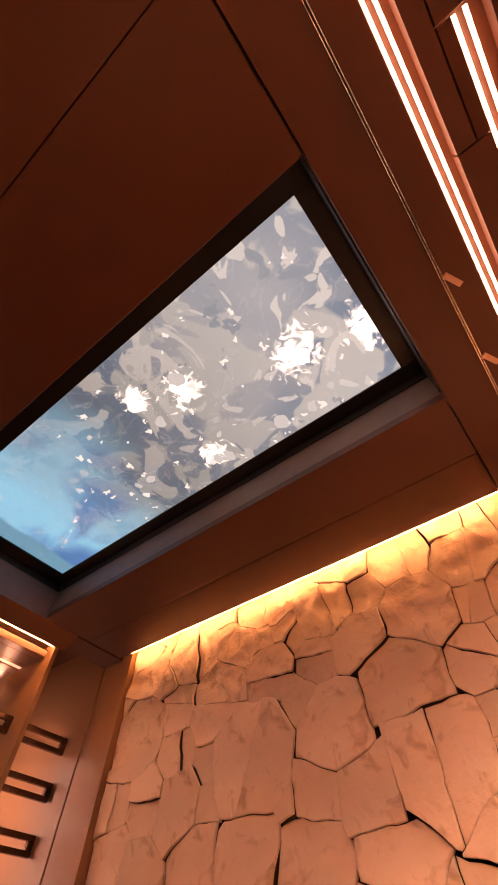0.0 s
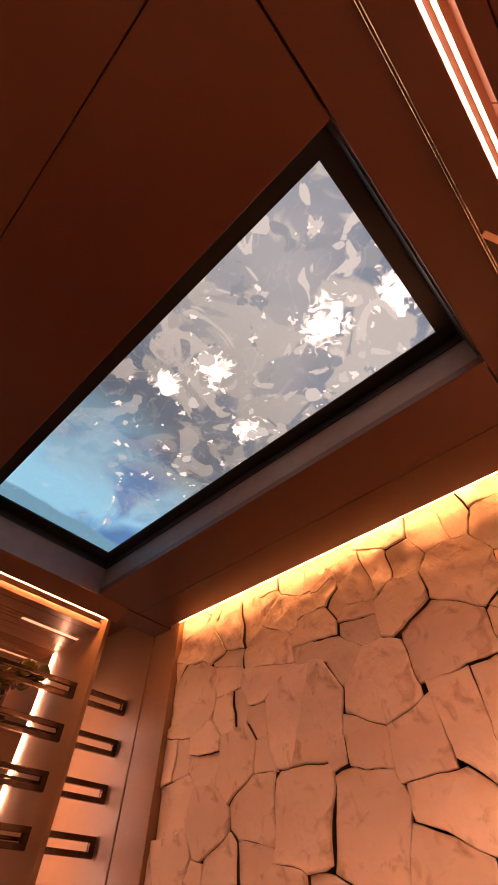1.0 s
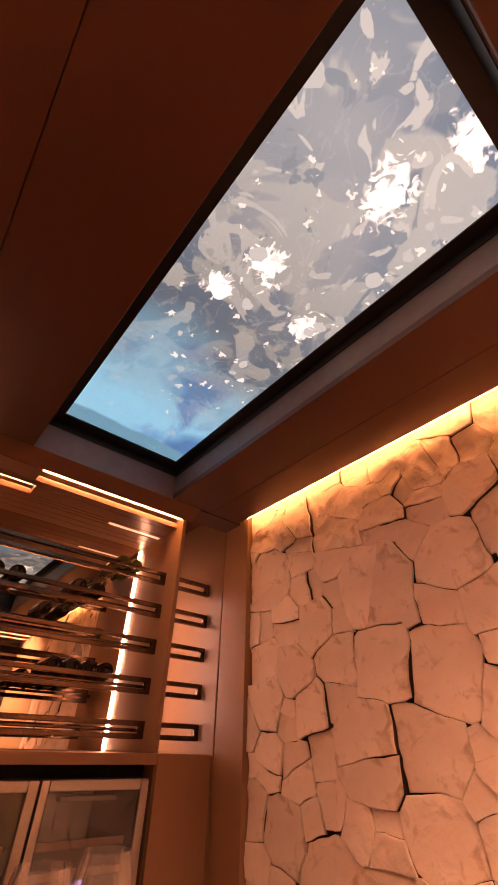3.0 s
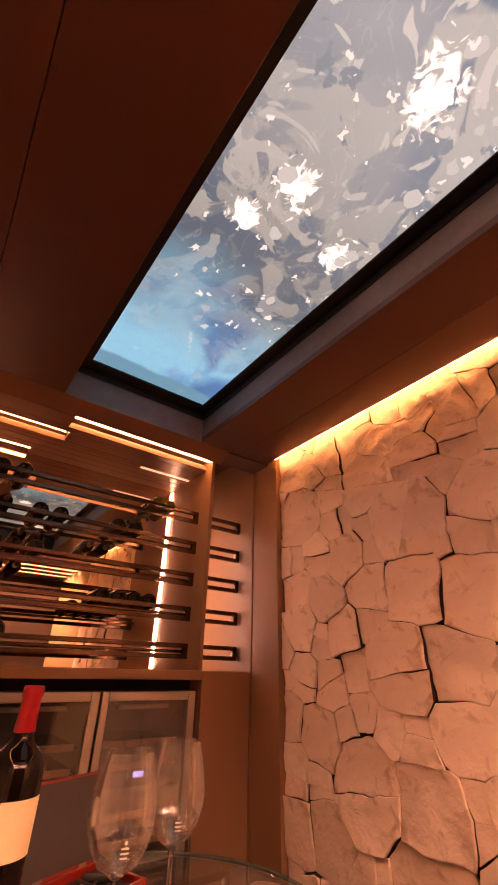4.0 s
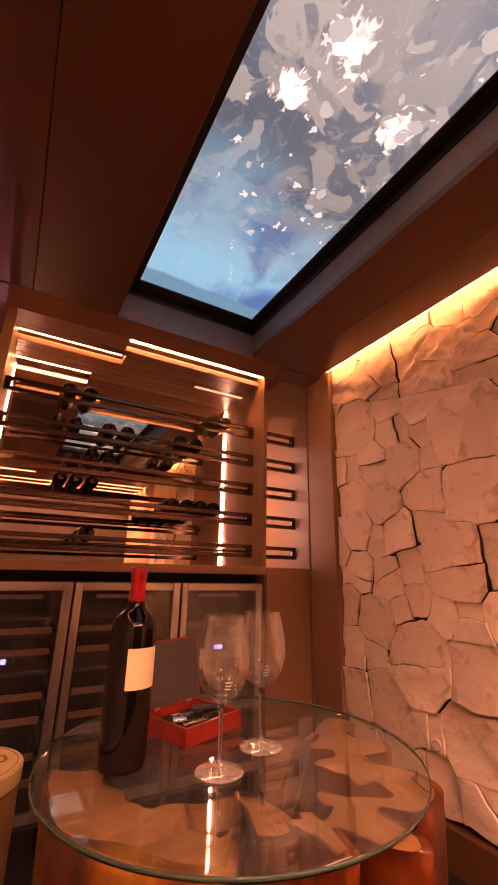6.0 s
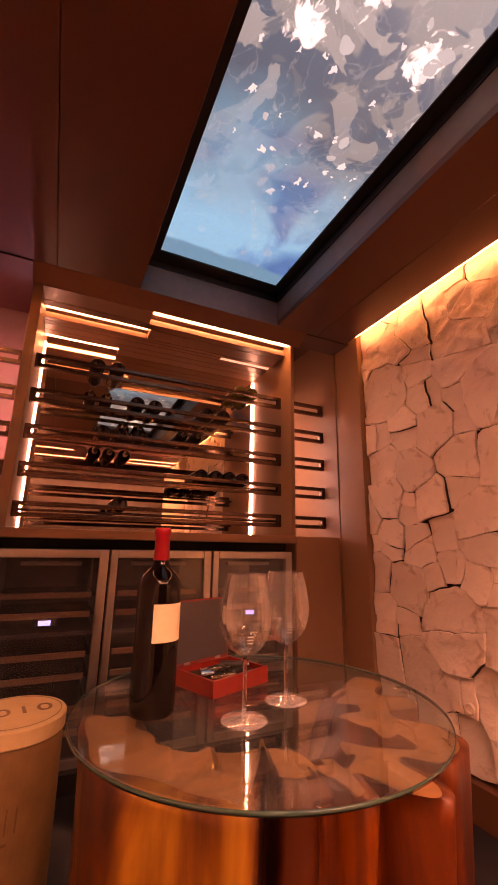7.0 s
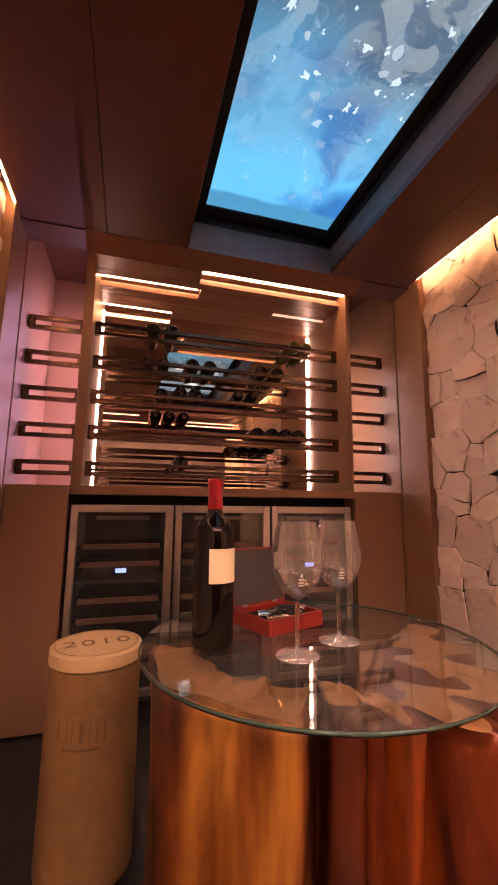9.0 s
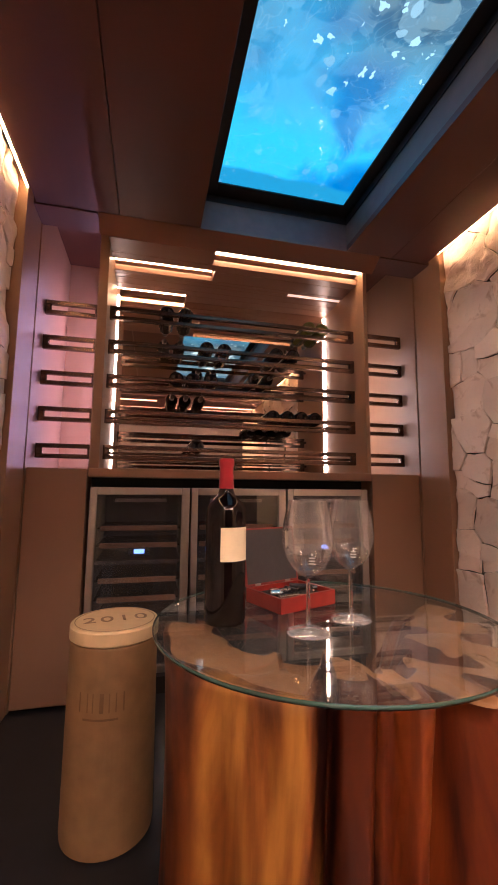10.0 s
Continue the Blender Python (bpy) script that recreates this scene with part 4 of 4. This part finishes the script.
# large blocks of the east wall: place along the wall, height, half size
BLOCKS = [(-0.8, 1.73, 0.14), (-0.9, 1.88, 0.09), (-0.97, 1.51, 0.17), (-0.97, 1.25, 0.14), (-1.16, 1.2, 0.15), (-0.85, 0.99, 0.15), (-1.05, 0.99, 0.14), (-0.65, 1.42, 0.1),
          (-0.76, 1.28, 0.09), (-0.33, 1.3, 0.09), (-0.35, 1.14, 0.1), (-0.6, 1.1, 0.08), (-0.65, 0.98, 0.08), (-0.43, 0.74, 0.1), (-0.25, 0.81, 0.08), (-0.65, 0.61, 0.15),
          (-0.89, 0.59, 0.14), (-1.05, 0.82, 0.12), (-0.86, 0.41, 0.14), (-0.45, 0.43, 0.11), (-0.29, 0.42, 0.1), (-0.88, 0.72, 0.07), (-0.78, 0.79, 0.07), (-1.3, 1.53, 0.13),
          (-1.53, 1.6, 0.14), (-1.58, 1.41, 0.15), (-1.22, 1.38, 0.09), (-1.39, 1.36, 0.11), (-1.42, 1.23, 0.1), (-1.35, 1.1, 0.11), (-1.43, 1.75, 0.1), (-1.65, 1.78, 0.12)]


def flagstones(u0, u1, v0, v1, rng, blocks=()):
    """Irregular stones that fill a rectangle: large blocks, smaller ones packed between them, each with its share of the wall."""
    seeds = [(-y, z, q) for y, z, q in blocks]
    for lo, hi, tries in ((0.11, 0.16, 260), (0.075, 0.11, 900), (0.05, 0.075, 2500), (0.036, 0.05, 1500)):
        for _ in range(tries):
            u, v, q = rng.uniform(u0, u1), rng.uniform(v0, v1), rng.uniform(lo, hi)
            if all((u - a) ** 2 + (v - c) ** 2 > (0.86 * (q + w)) ** 2 for a, c, w in seeds):
                seeds.append((u, v, q))
    todo, done = [], []
    for i, (x, y, q) in enumerate(seeds):
        poly = [(u0, v0), (u1, v0), (u1, v1), (u0, v1)]
        for j, (p, o, w) in enumerate(seeds):
            d = math.hypot(p - x, o - y)
            if j != i and d < 0.8 and len(poly) > 2:
                k = 0.5 + (q * q - w * w) / (2 * d * d)
                # joints lean towards level and upright
                a = math.atan2(o - y, p - x)
                a -= 0.15 * math.sin(4 * a)
                poly = clip(poly, x + (p - x) * k, y + (o - y) * k, math.cos(a), math.sin(a))
        if len(poly) > 2 and area_of(poly) > 0.0006:
            todo.append((poly, rng.choice((0.007, 0.011, 0.018, 0.035)) if i >= len(blocks) else 0.06))
    # some break again along a skewed crack
    while todo:
        poly, limit = todo.pop()
        us, vs = [p[0] for p in poly], [p[1] for p in poly]
        w, h = max(us) - min(us), max(vs) - min(vs)
        if area_of(poly) < limit:
            done.append(poly)
            continue
        skew = rng.gauss(0, 0.25)
        nx, ny = (math.cos(skew), math.sin(skew)) if w > h * rng.uniform(0.8, 1.25) else (math.sin(skew), math.cos(skew))
        px, py = min(us) + w * rng.uniform(0.36, 0.64), min(vs) + h * rng.uniform(0.36, 0.64)
        for sgn in (1, -1):
            half = clip(poly, px, py, sgn * nx, sgn * ny)
            if len(half) > 2 and area_of(half) > 0.0006:
                todo.append((half, 1))
    return done


def stone_mesh(poly, rng, rough, grain):
    """One stone with a wavy outline, rounded rim and uneven split face; u, v in the wall, w out of it."""
    cx, cy = sum(p[0] for p in poly) / len(poly), sum(p[1] for p in poly) / len(poly)
    ring = []
    for (ax, ay), (bx2, by) in zip(poly, poly[1:] + poly[:1]):
        k = max(1, int(math.hypot(bx2 - ax, by - ay) / 0.025))
        for i in range(k):
            t = i / k
            ring.append((ax + (bx2 - ax) * t, ay + (by - ay) * t))
    pts = []
    for x, y in ring:
        d = math.hypot(x - cx, y - cy) + 1e-6
        w = Vector((x * 9, y * 9, 0))
        x2, y2 = x + 0.011 * noise.fractal(w, 1, 2, 3), y + 0.011 * noise.fractal(w + Vector((7, 3, 1)), 1, 2, 3)
        gap = 0.0006 + 0.006 * max(0.0, noise.noise(Vector((x * 7, y * 7, 5))) + 0.02)
        s = max(0.2, 1 - gap / d)
        pts.append((cx + (x2 - cx) * s, cy + (y2 - cy) * s))
    depth = 0.03 + rng.uniform(-0.011, 0.011)
    tx, ty = rng.uniform(-0.06, 0.06), rng.uniform(-0.06, 0.06)
    bm = bmesh.new()
    rings = []
    for s, w in ((1.0, -0.012), (1.0, depth - 0.011), (1.0, depth - 0.002), (0.993, depth), (0.95, depth), (0.84, depth), (0.68, depth), (0.5, depth), (0.3, depth), (0.14, depth)):
        r = []
        for x, y in pts:
            u, v = cx + (x - cx) * s, cy + (y - cy) * s
            ww = w
            if w > depth - 0.02:
                ww += (u - cx) * tx + (v - cy) * ty + rough * noise.fractal(Vector((u * grain, v * grain, cx * 3)), 1, 2, 4)
            r.append(bm.verts.new((u - cx, v - cy, ww)))
        rings.append(r)
    m = len(pts)
    for a, c in zip(rings, rings[1:]):
        for i in range(m):
            j = (i + 1) % m
            bm.faces.new((a[i], a[j], c[j], c[i])).material_index = 1 if a is rings[0] else 0   # dark mortar colour on the sides also puts in the joints' shade
    mid = bm.verts.new((0, 0, depth + rough * noise.fractal(Vector((cx * grain, cy * grain, cx * 3)), 1, 2, 4)))
    for i in range(m):
        bm.faces.new((rings[-1][i], rings[-1][(i + 1) % m], mid))
    bmesh.ops.recalc_face_normals(bm, faces=bm.faces)
    # crisp arris round the split face
    for i in range(m):
        e = bm.edges.get((rings[2][i], rings[2][(i + 1) % m]))
        if e:
            e.smooth = False
    return bm, cx, cy


def clad(name, label, y0, y1, x, facing, seed, blocks=()):
    rng = random.Random(seed)
    wall = thing(name, label, "stone wall", kind="structure")
    for poly in flagstones(-y1, -y0, 0.14, 2.1, rng, blocks):
        zc = sum(p[1] for p in poly) / len(poly)
        top = zc > 1.78
        bm, cu, cv = stone_mesh(poly, rng, 0.016 if top else rng.choice((0.003, 0.006, 0.012)), 15 if top else 8)
        ob = part("stone", bm, STONE, wall, smooth=True, second=MORTAR_SHADE)
        # u runs along -y, v up, w out of the wall
        ob.matrix_basis = Matrix(((0, 0, facing, x), (-1, 0, 0, -cu), (0, 1, 0, cv), (0, 0, 0, 1)))
    return wall


clad("stone_cladding_east", "irregular cream natural stone cladding with dark recessed joints", -2.17, -0.22, 1.68, -1, 4, BLOCKS)
clad("stone_cladding_west", "irregular cream natural stone cladding with dark recessed joints", -2.17, -0.22, -0.315, 1, 9)
structure("baseboard_east", box(1.625, 1.70, -2.17, -0.22, 0.0, 0.125, 0.003), DARKWOOD, "dark wooden plinth under the stone cladding", "baseboard")
structure("baseboard_west", box(-0.335, -0.26, -2.17, -0.22, 0.0, 0.125, 0.003), DARKWOOD, "dark wooden plinth under the stone cladding", "baseboard")

# small round outlet low in the stone
spout = thing("wall_outlet", "small round dark outlet set in the stone wall", "outlet", at=pose(1.642, -0.69, 0.35, 0, -90, 0))
part("collar", lathe([(0.013, -0.02), (0.013, 0.003), (0.015, 0.005), (0.019, 0.003), (0.02, -0.02)], 28, True), STONE, spout, smooth=True)
part("hole", lathe([(0, -0.015), (0.0128, -0.015), (0.0128, -0.013), (0, -0.013)], 24), BLACK, spout)
